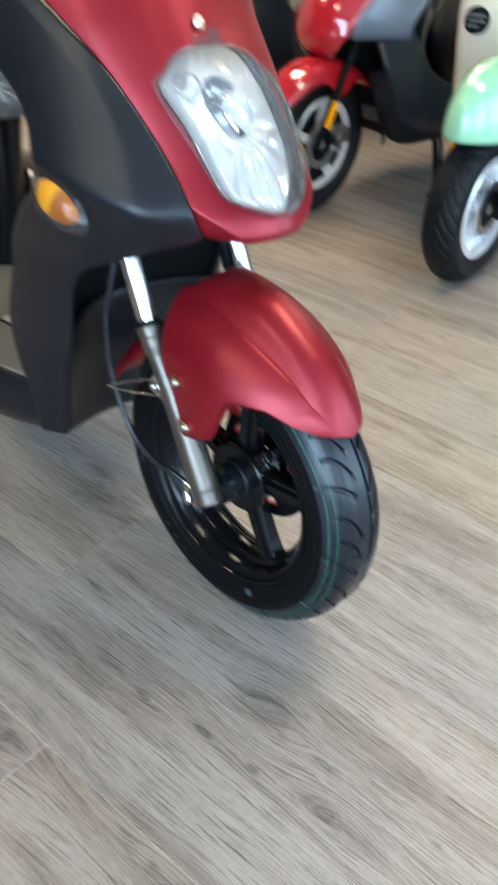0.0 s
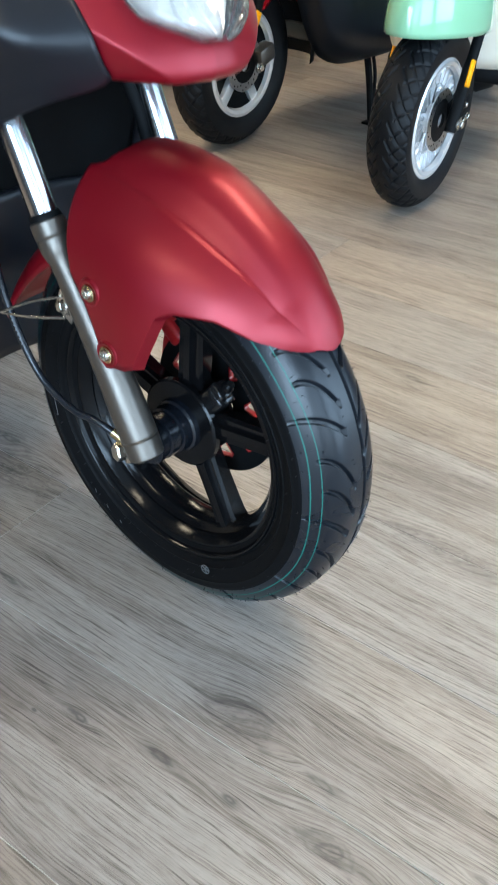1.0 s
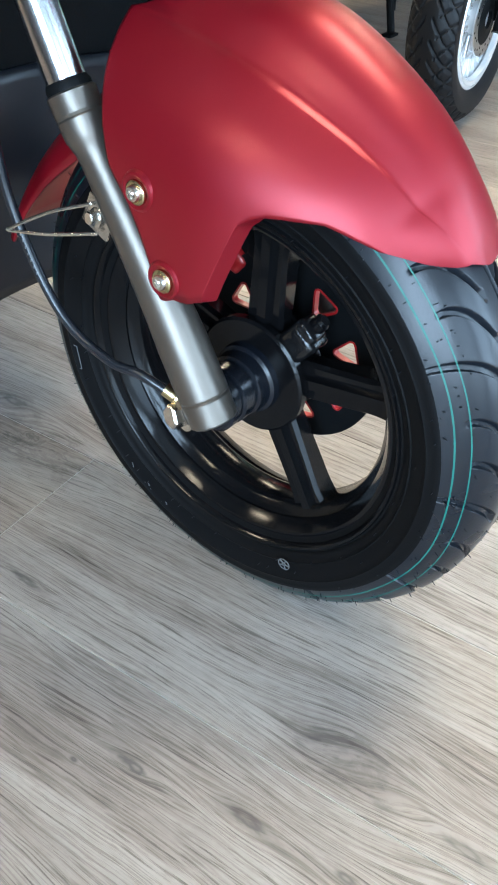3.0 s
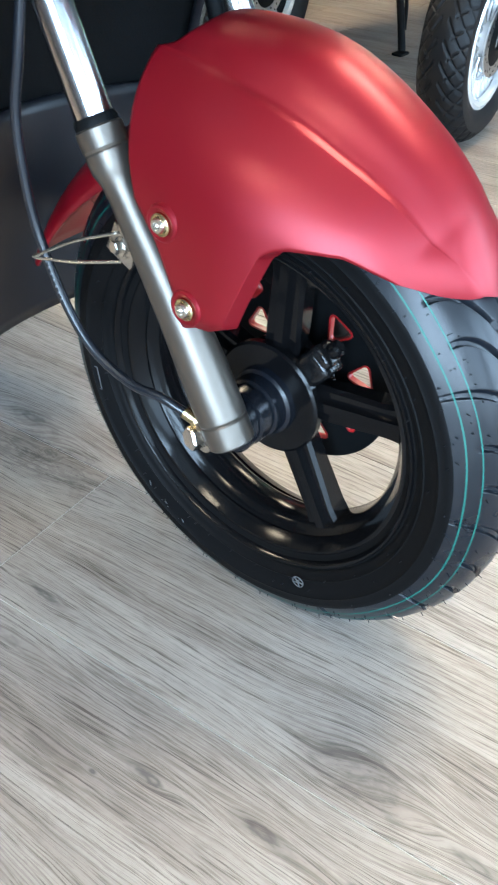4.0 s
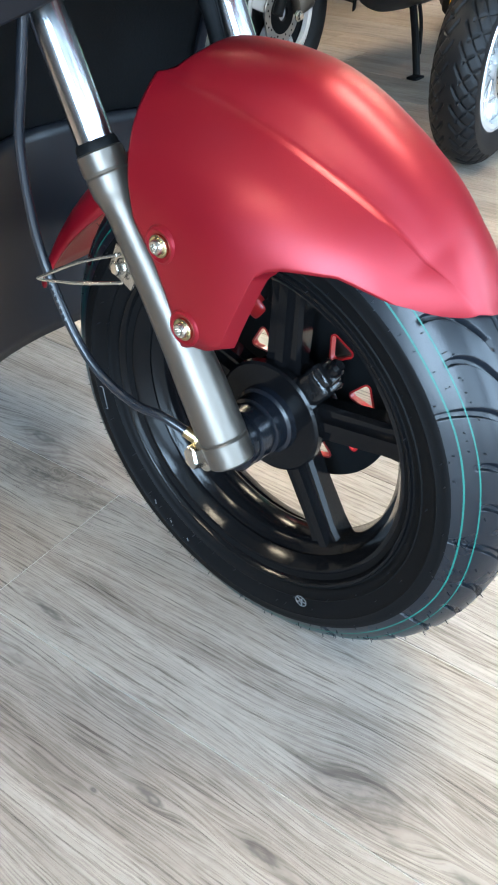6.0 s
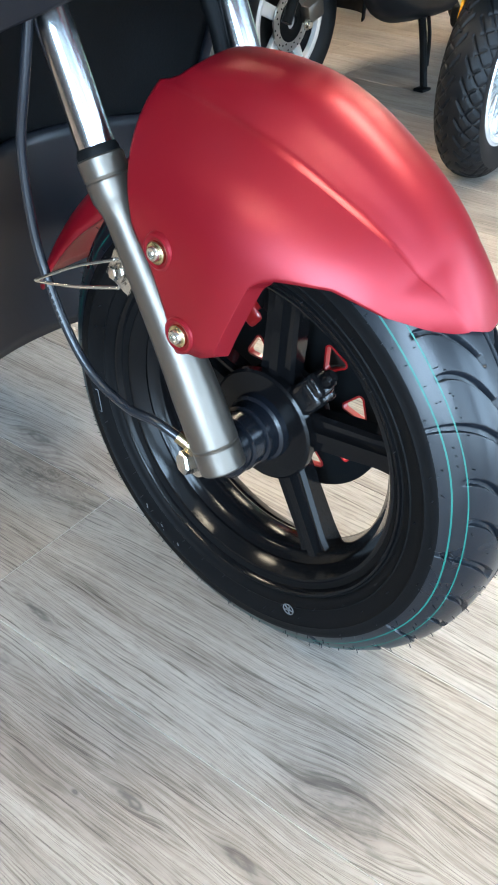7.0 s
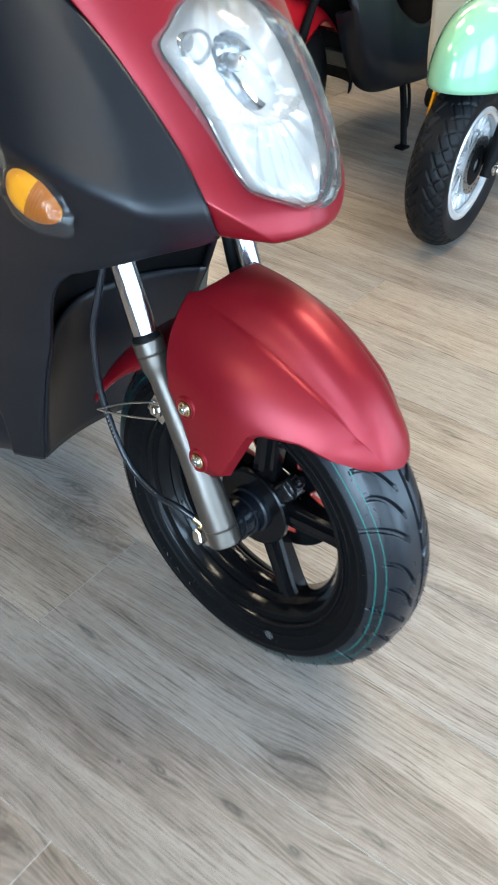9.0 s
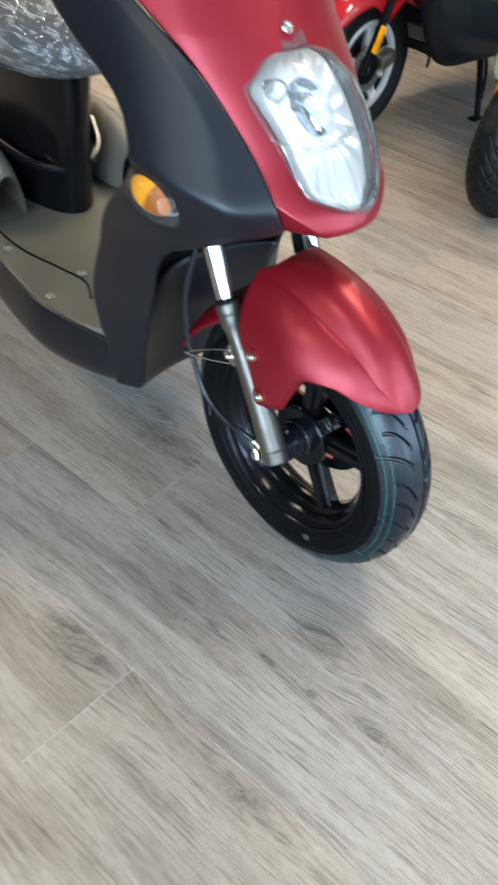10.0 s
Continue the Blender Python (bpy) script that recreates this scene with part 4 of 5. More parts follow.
def shield_x(y, z):
    return smooth_table(SHIELD_X, z) - smooth_table(PLAN, abs(y))


RED_HALF = [(0.634, 0.052), (0.65, 0.064), (0.672, 0.0745), (0.725, 0.084), (0.79, 0.104), (0.83, 0.122), (0.865, 0.143), (0.9, 0.162), (1.0, 0.19)]
OUTER = [(0.21, 0.168), (0.29, 0.1805), (0.35, 0.192), (0.44, 0.201), (0.54, 0.201), (0.62, 0.2055), (0.66, 0.2017), (0.72, 0.1897), (0.78, 0.1893), (0.84, 0.205), (0.92, 0.217), (1.0, 0.22)]
INNER = [(0.21, 0.14), (0.3, 0.147), (0.45, 0.1524), (0.53, 0.1564), (0.565, 0.148), (0.59, 0.1255), (0.615, 0.097), (0.636, 0.057), (0.65, 0.064), (0.672, 0.0745), (0.725, 0.084), (0.79, 0.104), (0.83, 0.122), (0.865, 0.143), (0.9, 0.162), (1.0, 0.19)]


HL_RIGHT = [(0.666, -0.024), (0.677, 0.004), (0.683, 0.022), (0.689, 0.036), (0.715, 0.0455), (0.743, 0.051), (0.765, 0.058), (0.783, 0.066), (0.805, 0.072), (0.82, 0.058), (0.838, 0.034), (0.845, 0.010)]
HL_LEFT = [(0.666, 0.036), (0.673, 0.048), (0.680, 0.061), (0.696, 0.086), (0.722, 0.104), (0.765, 0.106), (0.80, 0.098), (0.827, 0.074), (0.838, 0.050), (0.845, 0.022)]
AXIS_Y = [(0.634, 0.022), (0.72, 0.022), (0.80, 0.012), (0.86, 0.0)]


def lamp_y(z, s):
    a, b = smooth_table(HL_LEFT, z), -smooth_table(HL_RIGHT, z)
    return (a + b) / 2 + (a - b) / 2 * s


NOSE_X = [(0.634, 0.036), (0.65, 0.036), (0.672, 0.026), (0.72, -0.014), (0.8, -0.072), (0.867, -0.122), (1.06, -0.255)]


def nose_x(y, z):
    return smooth_table(NOSE_X, z) - 0.8 * smooth_table(PLAN, abs(y - smooth_table(AXIS_Y, z)))


def nose(v, s):
    z = 0.634 + 0.408 * v
    c = smooth_table(AXIS_Y, z)
    half = smooth_table(RED_HALF, z) + c
    y = c + half * s
    lift = 0.006 * (1 - abs(s) ** 6)
    # chin: a front facet that widens upwards between two creases, sides swept back
    crease = 0.037 + 1.36 * (z - 0.634)
    swept = 0.8 * max(0.0, abs(y - c) - crease)
    under = 0.008 * max(0, 1 - v * 45) ** 2
    return (nose_x(y, z) + lift - swept - under, y, z)


bm = grid_bm(nose, span(0, 1, 220), span(-1, 1, 161))
gap = []
for f in bm.faces:
    q = f.calc_center_median()
    if 0.668 < q.z < 0.843 and lamp_y(q.z, -0.985) < q.y < lamp_y(q.z, 0.985):
        gap.append(f)
bmesh.ops.delete(bm, geom=gap, context="FACES")
part("front_panel", bm, RED, scooter, "matt metallic red front panel", thick=0.004)


def wing(sgn):
    def fn(z, q):
        a, b = smooth_table(INNER, z), smooth_table(OUTER, z)
        # even steps along the plan curve, not along y
        ga, gb = smooth_table(PLAN, a), smooth_table(PLAN, b)
        y = a + (b - a) * (1 - (1 - q) ** 1.7)
        x = shield_x(y, z)
        back = smooth_table(PLAN, y)
        crest = 0.664 + 0.40 * max(0, back - 0.03) - 0.9 * max(0, back - 0.12) ** 2
        above = z - crest
        fold = 0.018 * math.exp(-max(0, above) / 0.085) if above > 0 else 0.018 * math.exp(above / 0.028)
        fold *= min(1, q * 6) * min(1, back / 0.06)
        roll = 0.012 * max(0, (q - 0.9) / 0.1) ** 2
        edge = 0.010 * max(0, 1 - q / 0.06) ** 2 if z < 0.57 else 0.0
        if sgn > 0:
            x, y = x - 0.055 * min(1, max(0, (0.72 - z) / 0.10)), y - 0.012
        return (x + 0.3 * fold - roll * 0.4 - edge, sgn * (y + 0.9 * fold - roll), z)
    return part("leg_shield", grid_bm(fn, span(0.21, 1.04, 150), span(0, 1, 44)), BLACK_PLASTIC, scooter, "matt black plastic leg shield", sharp=50, thick=0.004)


wing(-1), wing(1)


def well(z, s):
    """Liner of the wheel well between the two wings."""
    half = smooth_table(INNER, min(z, 0.56)) + 0.004
    y = half * s
    edge = shield_x(half, min(z, 0.60)) - 0.006
    back = smooth_table([(0.21, -0.33), (0.35, -0.322), (0.5, -0.300), (0.66, -0.25)], z)
    k = abs(s) ** 3
    if s > 0:
        edge, y = edge - 0.055, y * 0.93
    return (back * (1 - k) + edge * k, y, z)


part("wheel_well", grid_bm(well, span(0.21, 0.66, 30), span(-1, 1, 31)), LINER, scooter, thick=0.004)


def belly(z, s):
    half = smooth_table(INNER, z) + 0.002
    y = half * s
    edge = shield_x(half, z) - 0.004
    k = abs(s) ** 2.2
    back = smooth_table([(0.21, -0.33), (0.35, -0.322), (0.5, -0.300), (0.66, -0.25)], z)
    out = 0.020 * max(0, 1 - ((z - 0.21) / 0.235) ** 2) + 0.003
    if s > 0:
        edge, y = edge - 0.055, y * 0.93
    return ((back + out) * (1 - k) + (edge + 0.3 * out) * k, y, z)


part("belly_panel", grid_bm(belly, span(0.215, 0.440, 18), span(-1, 1, 31)), BLACK_PLASTIC, scooter, "dark plastic panel behind the wheel", thick=0.004)
part("lower_yoke", box_bm((0.06, 0.25, 0.035), Matrix.Translation((-0.20, 0, 0.685)) @ Matrix.Rotation(-0.45, 4, "Y"), 0.010), LINER, scooter)

# headlight


def lamp_face(out):
    def fn(v, s):
        z = 0.668 + 0.178 * v
        y = lamp_y(z, s)
        e = (1 - s * s) * min(1, v / 0.12) * min(1, (1 - v) / 0.12)
        return (nose_x(y, z) + 0.007 + out * max(0, e) ** 0.55, y, z)
    return fn


headlight = part("headlight", grid_bm(lamp_face(0.030), span(0, 1, 30), span(-1, 1, 25)), LENS, scooter, "clear headlight under wrinkled plastic film")


def bowl_depth(v, s):
    """How far inside the round main bowl a place of the lamp lies, 0 to 1."""
    return max(0.0, 1 - ((s - 0.18) / 0.46) ** 2 - ((v - 0.60) / 0.21) ** 2)


def reflector(v, s):
    z = 0.670 + 0.172 * v
    y = lamp_y(z, -0.97 + 0.81 * (s + 1))
    cup = max(0, (1 - s * s) * (1 - (2 * v - 1) ** 2))
    # flutes fan out from the middle
    turn = math.atan2(v - 0.52, 0.5 * (s - 0.1))
    flute = abs((turn * 2.9) % 1.0 - 0.5) - 0.25
    inside = bowl_depth(v, s)
    # a shelf crosses the lamp under the bowl
    shelf = 0.011 if v < 0.36 + 0.10 * s * s else 0.0
    relief = (0.013 * flute * (1 if v < 0.5 else 0.4) + shelf) * (1 if inside <= 0 else 0)
    return (nose_x(y, z) + 0.006 - 0.022 * cup ** 0.7 + relief * cup ** 0.3 - 0.030 * inside ** 0.5, y, z)


part("reflector", grid_bm(reflector, span(0, 1, 90), span(-1, 1, 91)), REFLECTOR, headlight, "bright faceted reflector", sharp=12)


def bowl(k, a):
    v, q = 0.60 + 0.195 * k * math.sin(a), 0.18 + 0.43 * k * math.cos(a)
    x, y, z = reflector(v, q)
    return (x + 0.0025, y, z)


part("reflector_bowl", grid_bm(bowl, span(0.02, 1, 14), span(0.5, 2 * math.pi - 1.1, 40)), BOWL, headlight, "smooth dark mirror bowl", sharp=80)


def lamp_side(v, s):
    z = 0.670 + 0.172 * v
    y = lamp_y(z, 0.66 + 0.16 * (s + 1))
    return (nose_x(y, z) + 0.004 - 0.016 * (1 - s * s), y, z)


part("lamp_side", grid_bm(lamp_side, span(0, 1, 40), span(-1, 1, 9)), BOWL, headlight, "dark strip inside the lens edge")
part("bulb_cap", turned([(0, 0.009), (0.7, 0.009), (0.9, 0.007), (1, 0.003)], (-0.105, 0.022, 0.776), (-0.072, 0.021, 0.782), 24), ZINC, headlight)
part("lamp_ring", lathe([(0.013, -0.002), (0.0165, -0.002), (0.0165, 0.002), (0.013, 0.002)], 32, centre=(0, 0, 0)), CHROME, headlight).data.transform(TURNED[0] @ Matrix.Translation((-0.078, -0.038, 0.803)) @ Matrix.Rotation(1.3, 4, "Z") @ TURNED[0].inverted())
part("side_bulb", turned([(0, 0.012), (0.8, 0.012), (1, 0.006)], (-0.120, -0.035, 0.798), (-0.088, -0.040, 0.803), 20), CHROME, headlight)
def film(v, s):
    x, y, z = lamp_face(0.034)(min(max(v, 0), 1), max(-1, min(1, s)))
    n = noise.noise(Vector((y * 24, z * 20, 1.3))) + 0.35 * noise.noise(Vector((y * 80, z * 70, 4.0)))
    # the cut edge laps unevenly over the paint
    ragged = 0.55 + 0.9 * noise.noise(Vector((y * 34, z * 34, 7.7)))
    over, above = max(0, abs(s) - 1), max(0, v - 1)
    if over or above:
        y += math.copysign(0.11 * over * ragged, s)
        z += 0.16 * above * ragged
        return (nose_x(y, z) + 0.0085 + 0.0025 * n, y, z)
    return (x + 0.0034 * n + 0.0075, y, z + 0.003 * n)


part("protective_film", grid_bm(film, span(0, 1.12, 96), span(-1.08, 1.08, 85)), FILM, headlight, "wrinkled clear protective film", sharp=12)
p = Vector((nose_x(0, 0.867) + 0.009, 0, 0.867))
part("panel_screw", socket_bolt(p, (0.8, 0, 0.6), 0.0085, 0.004), ZINC, scooter)


# turn signals
def turn_signal(sgn):
    c = Vector((-0.143, 0.188 * sgn, 0.667))
    out = Vector((0.36, 0.93 * sgn, 0.06)).normalized()
    fore = Vector((0.93, -0.36 * sgn, -0.42))
    fore = (fore - out * fore.dot(out)).normalized()
    up = out.cross(fore) * (-sgn)
    if up.z < 0:
        up = -up

    def at(u, w, h):
        return c + fore * u + up * w + out * h

    def face(lift, base, grow):
        def fn(r, a):
            p, q = math.cos(a) * r, math.sin(a) * r
            return at((0.036 + grow) * p, (0.026 + grow) * q * (1 - 0.18 * p), lift * (1 - r ** 3) + base)
        return fn
    lamp = part("turn_signal", grid_bm(face(0.014, 0.004, 0), span(0.02, 1, 12), span(0, 2 * math.pi, 49)), AMBER, scooter, "amber turn signal in clear wrap")

    def ribbed(r, a):
        u = 0.036 * (0.06 + 0.94 * r)
        w = 0.026 * (1 - 0.18 * r) * math.sqrt(max(0, 1 - r * r)) * a
        rr = min(1, math.hypot(r, a * math.sqrt(max(0, 1 - r * r))))
        return at(u, w, 0.014 * (1 - rr ** 3) + 0.0052 + 0.0003 * math.sin(r * 60))
    part("ribbed_half", grid_bm(ribbed, span(0.0, 0.985, 40), span(-1, 1, 24)), AMBER_DARK, lamp, "darker ribbed amber half", sharp=0)
    corner = [(1.0, 0.35), (0.75, 0.8), (0.1, 1.05), (-0.6, 0.85), (-1.05, 0.25), (-0.9, -0.5), (-0.3, -1.0), (0.5, -1.05), (1.15, -0.55), (1.25, -0.2)]

    def wrap(r, k):
        i = int(k) % 10
        f = k - int(k)
        p = corner[i][0] * (1 - f) + corner[(i + 1) % 10][0] * f
        q = corner[i][1] * (1 - f) + corner[(i + 1) % 10][1] * f
        n = noise.noise(Vector((p * 3, q * 3, r * 4 + sgn)))
        return at(0.043 * p * r, 0.033 * q * r, 0.021 * (1 - r ** 5) + 0.004 * n * r + 0.001)
    part("clear_wrap", grid_bm(wrap, span(0.05, 1, 14), [v / 4 for v in range(40)], close_v=True), THIN_FILM, lamp, "clear plastic wrap", sharp=10)


turn_signal(-1), turn_signal(1)


# inner shield, floorboard, seat box and seat
def inner(z, s):
    half = smooth_table(OUTER, z) - 0.008
    y = half * s
    edge = shield_x(half + 0.004, z) - 0.004
    k = abs(s) ** 4
    deep = smooth_table([(0.27, -0.36), (0.5, -0.34), (0.62, -0.30), (0.75, -0.25), (0.84, -0.33), (0.92, -0.42), (1.04, -0.50)], z)
    return (deep * (1 - k) + edge * k, y, z)


part("inner_shield", grid_bm(inner, span(0.27, 1.04, 30), span(-1, 1, 31)), GREY_PLASTIC, scooter, "dark grey plastic inner leg shield", thick=0.004)


BOARD = [(-0.93, 0.215), (-0.70, 0.235), (-0.52, 0.237), (-0.45, 0.222), (-0.36, 0.187), (-0.285, 0.148)]


def rail(sgn):
    def fn(u, v):
        x = -0.285 - 0.64 * u
        zt = smooth_table([(-0.93, 0.36), (-0.75, 0.312), (-0.5, 0.308), (-0.36, 0.300), (-0.285, 0.290)], x)
        zb = smooth_table([(-0.93, 0.26), (-0.75, 0.205), (-0.5, 0.195), (-0.36, 0.200), (-0.285, 0.214)], x)
        y = smooth_table(BOARD, x)
        return (x, sgn * (y + 0.012 * math.sin(math.pi * v) - 0.030 * max(0, v - 0.8)), zt + (zb - zt) * v)
    part("side_rail", grid_bm(fn, span(0, 1, 30), span(0, 1, 14)), BLACK_PLASTIC, scooter, "matt black plastic side rail of the floorboard", thick=0.004)


rail(-1), rail(1)
board = part("floorboard", grid_bm(lambda x, q: (x, q * (smooth_table(BOARD, x) - 0.004), 0.304 - 0.006 * abs(q) ** 8 + 0.06 * max(0, (x + 0.40) / 0.13) ** 2), span(-0.93, -0.345, 30), span(-1, 1, 31)), TAN_SHEEN, scooter, "dark plastic floorboard with tan sheen in its colour, panel seam and screws", thick=0.012)
for x, y in ((-0.502, -0.206), (-0.543, -0.117), (-0.70, -0.20)):
    part("board_screw", socket_bolt((x, y, 0.3035), (0, 0, 1), 0.009, 0.004), ZINC, board)
part("panel_seam", tube(spline([(-0.455, -0.142, 0.3045), (-0.515, -0.125, 0.3045), (-0.585, -0.145, 0.3045), (-0.70, -0.18, 0.3045), (-0.88, -0.19, 0.3045)], 8), 0.0025, 6), LINER, board)


def seat_box(v, a):
    z = 0.300 + 0.300 * v
    hx = 0.42 + 0.03 * v
    hy = 0.108 - 0.016 * math.sin(math.pi * v)
    e = 0.95
    ca, sa = math.cos(a), math.sin(a)
    return (-1.18 + hx * math.copysign(abs(ca) ** e, ca), hy * math.copysign(abs(sa) ** e, sa), z)


seat_column = part("seat_box", grid_bm(seat_box, span(0, 1, 14), [2 * math.pi * i / 48 for i in range(48)], close_v=True), GLOSS_BLACK, scooter, "black plastic seat box with a moulded recess")
part("moulded_lip", tube(spline([(-0.92, -0.115, 0.43), (-0.82, -0.075, 0.41), (-0.765, 0.0, 0.405), (-0.82, 0.075, 0.41), (-0.92, 0.115, 0.43)], 6), 0.010, 10), GLOSS_BLACK, seat_column)
for sgn in (-1, 1):
    def hump(u, a):
        ca, sa = math.cos(a), math.sin(a)
        groove = 0.004 if any(abs(u - g) < 0.02 for g in (0.35, 0.5, 0.65)) and sa > 0.2 else 0.0
        k = math.sin(math.pi * (0.1 + 0.8 * u)) ** 0.4
        return (-0.79 - 0.34 * u, sgn * 0.150 + (0.055 * k - groove) * ca, 0.335 + (0.120 * k - groove) * max(sa, -0.25))
    part("footwell_hump", grid_bm(hump, span(0, 1, 60), [2 * math.pi * i / 28 for i in range(28)], close_v=True), TAN_SHEEN, scooter, "dark plastic hump with tan sheen in its colour, and slots")


def seat_shape(grow, wrinkle):
    def fn(v, a):
        ca, sa = math.cos(a), math.sin(a)
        e = 0.7
        prof = math.sin(math.pi * (0.08 + 0.84 * v)) ** 0.45
        n = noise.noise(Vector((ca * 5, sa * 5, v * 6))) * wrinkle
        x = -1.12 + (0.50 * prof + grow + n) * math.copysign(abs(ca) ** e, ca)
        y = (0.150 * prof + grow + n) * math.copysign(abs(sa) ** e, sa)
        return (x, y, 0.580 + 0.195 * v + n)
    return fn


ang = [2 * math.pi * i / 72 for i in range(72)]
bm = grid_bm(seat_shape(0, 0), span(0, 1, 14), ang, close_v=True)
bmesh.ops.contextual_create(bm, geom=[e for e in bm.edges if e.is_boundary and e.verts[0].co.z > 0.70])
seat = part("seat", bm, SEAT_VINYL, scooter, "black vinyl seat still in clear wrap")
bm = grid_bm(seat_shape(0.008, 0.007), span(-0.05, 1.03, 26), ang, close_v=True)
bmesh.ops.contextual_create(bm, geom=[e for e in bm.edges if e.is_boundary and e.verts[0].co.z > 0.70])
part("seat_wrap", bm, WRAP, seat, "crinkled clear plastic wrap", sharp=10)
# rear wheel, centre stand and tail, which close the machine behind
part("tail_body", box_bm((0.60, 0.22, 0.20), Matrix.Translation((-1.50, 0, 0.62)) @ Matrix.Rotation(0.08, 4, "Y"), 0.06, segments=4), RED, scooter, "matt red tail panel")
rear = part("rear_wheel", lathe([(0.05, -0.05), (0.15, -0.05), (0.155, -0.055), (0.20, -0.060), (0.23, -0.045), (0.2365, 0.0), (0.23, 0.045), (0.20, 0.060), (0.155, 0.055), (0.15, 0.05), (0.05, 0.05)], 64, centre=(-1.32, 0, R)), RUBBER, scooter)
bm = bmesh.new()
for sg in (-1, 1):
    tube([(-1.02, 0.09 * sg, 0.28), (-1.06, 0.13 * sg, 0.011)], 0.011, 10, bm)
tube([(-1.06, -0.15, 0.0115), (-1.06, 0.15, 0.0115)], 0.011, 10, bm)
part("centre_stand", bm, LINER, scooter)
part("engine_block", box_bm((0.36, 0.20, 0.17), Matrix.Translation((-1.16, 0, 0.30)), 0.03, segments=3), LINER, scooter)
part("steering_column", tube([(-0.22, 0, 0.68), (-0.36, 0, 0.98)], 0.03, 16), LINER, scooter)
TURNED.clear()

# ---------- scooters standing behind ----------
def small_wheel(parent, radius, half, rim_r, rim_mat, disc_side, centre, spokes, label):
    cx, cy, cz = centre
    n = 680

    def tread(a, y):
        w = abs(y) / half
        r = radius - 0.030 * w ** 2.8
        zig = (a * 34 / (2 * math.pi) + abs(y) * 40) % 1.0
        zag = (a * 34 / (2 * math.pi) - abs(y) * 24) % 1.0
        cut = 0.0
        if abs(y) > 0.006:
            cut = 0.0050 * max(0.0, 1 - abs(zig - 0.15) / 0.17, (1 - abs(zag - 0.5) / 0.12) if abs(y) > 0.020 else 0.0)
        return (cx + (r - cut) * math.cos(a), cy + y, cz + (r - cut) * math.sin(a))
    bm = grid_bm(tread, [2 * math.pi * i / n for i in range(n)], span(-half, half, 41), close_u=True)
    wheel = part("wheel", lathe([(0.012, -0.045), (0.034, -0.045), (0.038, -0.02), (0.03, 0), (0.038, 0.02), (0.034, 0.045), (0.012, 0.045)], 40, centre=centre), rim_mat, parent, label)
    tyre = part("tyre", bm, ROAD_RUBBER, wheel, "black block-tread tyre", sharp=30)
    for sg in (-1, 1):
        part("sidewall", lathe([(radius - 0.030, sg * half), (radius - 0.045, sg * (half + 0.002)), (rim_r + 0.012, sg * half * 0.93), (rim_r - 0.004, sg * half * 0.8)], 72, centre=centre, closed=False), ROAD_RUBBER, tyre)
    h = half * 0.82
    part("rim", lathe([(rim_r + 0.003, -h), (rim_r - 0.006, -h), (rim_r - 0.012, -h + 0.012), (rim_r - 0.018, -h + 0.02), (rim_r - 0.02, 0), (rim_r - 0.018, h - 0.02), (rim_r - 0.012, h - 0.012), (rim_r - 0.006, h), (rim_r + 0.003, h)], 96, centre=centre, closed=False), rim_mat, wheel)
    for sg in (-1, 1):
        part("rim_lip", lathe([(rim_r - 0.004, sg * h), (rim_r - 0.010, sg * (h + 0.003)), (rim_r - 0.020, sg * (h + 0.001)), (rim_r - 0.025, sg * (h - 0.010))], 96, centre=centre, closed=False), rim_mat, wheel)
    for k in range(spokes):
        a = 2 * math.pi * (k + 0.3) / spokes
        m = Matrix.Translation(centre) @ Matrix.Rotation(-a, 4, "Y")
        ln = rim_r - 0.045
        bm = box_bm((ln, 0.018, 0.012 if spokes > 8 else 0.034), m @ Matrix.Translation((0.033 + ln / 2, (0.012 if spokes > 8 else 0.030) * disc_side, 0)), 0.003)
        part("spoke", bm, rim_mat, wheel)
    d = disc_side
    # bright cast face with raised fins, dark recess and a drilled disc in front
    part("rim_face", lathe([(rim_r - 0.012, d * (h - 0.006)), (rim_r - 0.030, d * (h - 0.018)), (0.082, d * (h - 0.022)), (0.078, d * (h - 0.032)), (0.030, d * (h - 0.034))], 72, centre=centre, closed=False), LINER if spokes < 8 else BRIGHT_RIM, wheel)
    for k in range(24 if spokes > 8 else 0):
        m = Matrix.Translation(centre) @ Matrix.Rotation(2 * math.pi * k / 24, 4, "Y")
        part("fin", box_bm((rim_r - 0.108, 0.008, 0.006), m @ Matrix.Translation(((rim_r + 0.062) / 2, d * (h - 0.017), 0)), 0.002), BRIGHT_RIM, wheel)
    disc = part("brake_disc", lathe([(0.052, 0.046 * d), (0.076, 0.046 * d), (0.076, 0.050 * d), (0.052, 0.050 * d)], 64, centre=centre), DISC_STEEL, wheel, "drilled steel brake disc")
    bm = bmesh.new()
    for k in range(30):
        a = 2 * math.pi * k / 30
        rr = (0.058, 0.065, 0.071)[k % 3]
        lathe([(0.0001, 0.0502 * d), (0.0028, 0.0504 * d), (0.0028, 0.0490 * d)], 10, bm=bm, centre=(cx + rr * math.cos(a), cy, cz + rr * math.sin(a)), closed=False)
    part("disc_hole", bm, LINER, disc)
    part("disc_carrier", lathe([(0.02, 0.045 * d), (0.053, 0.045 * d), (0.053, 0.049 * d), (0.02, 0.053 * d)], 40, centre=centre), LINER, wheel)
    return wheel


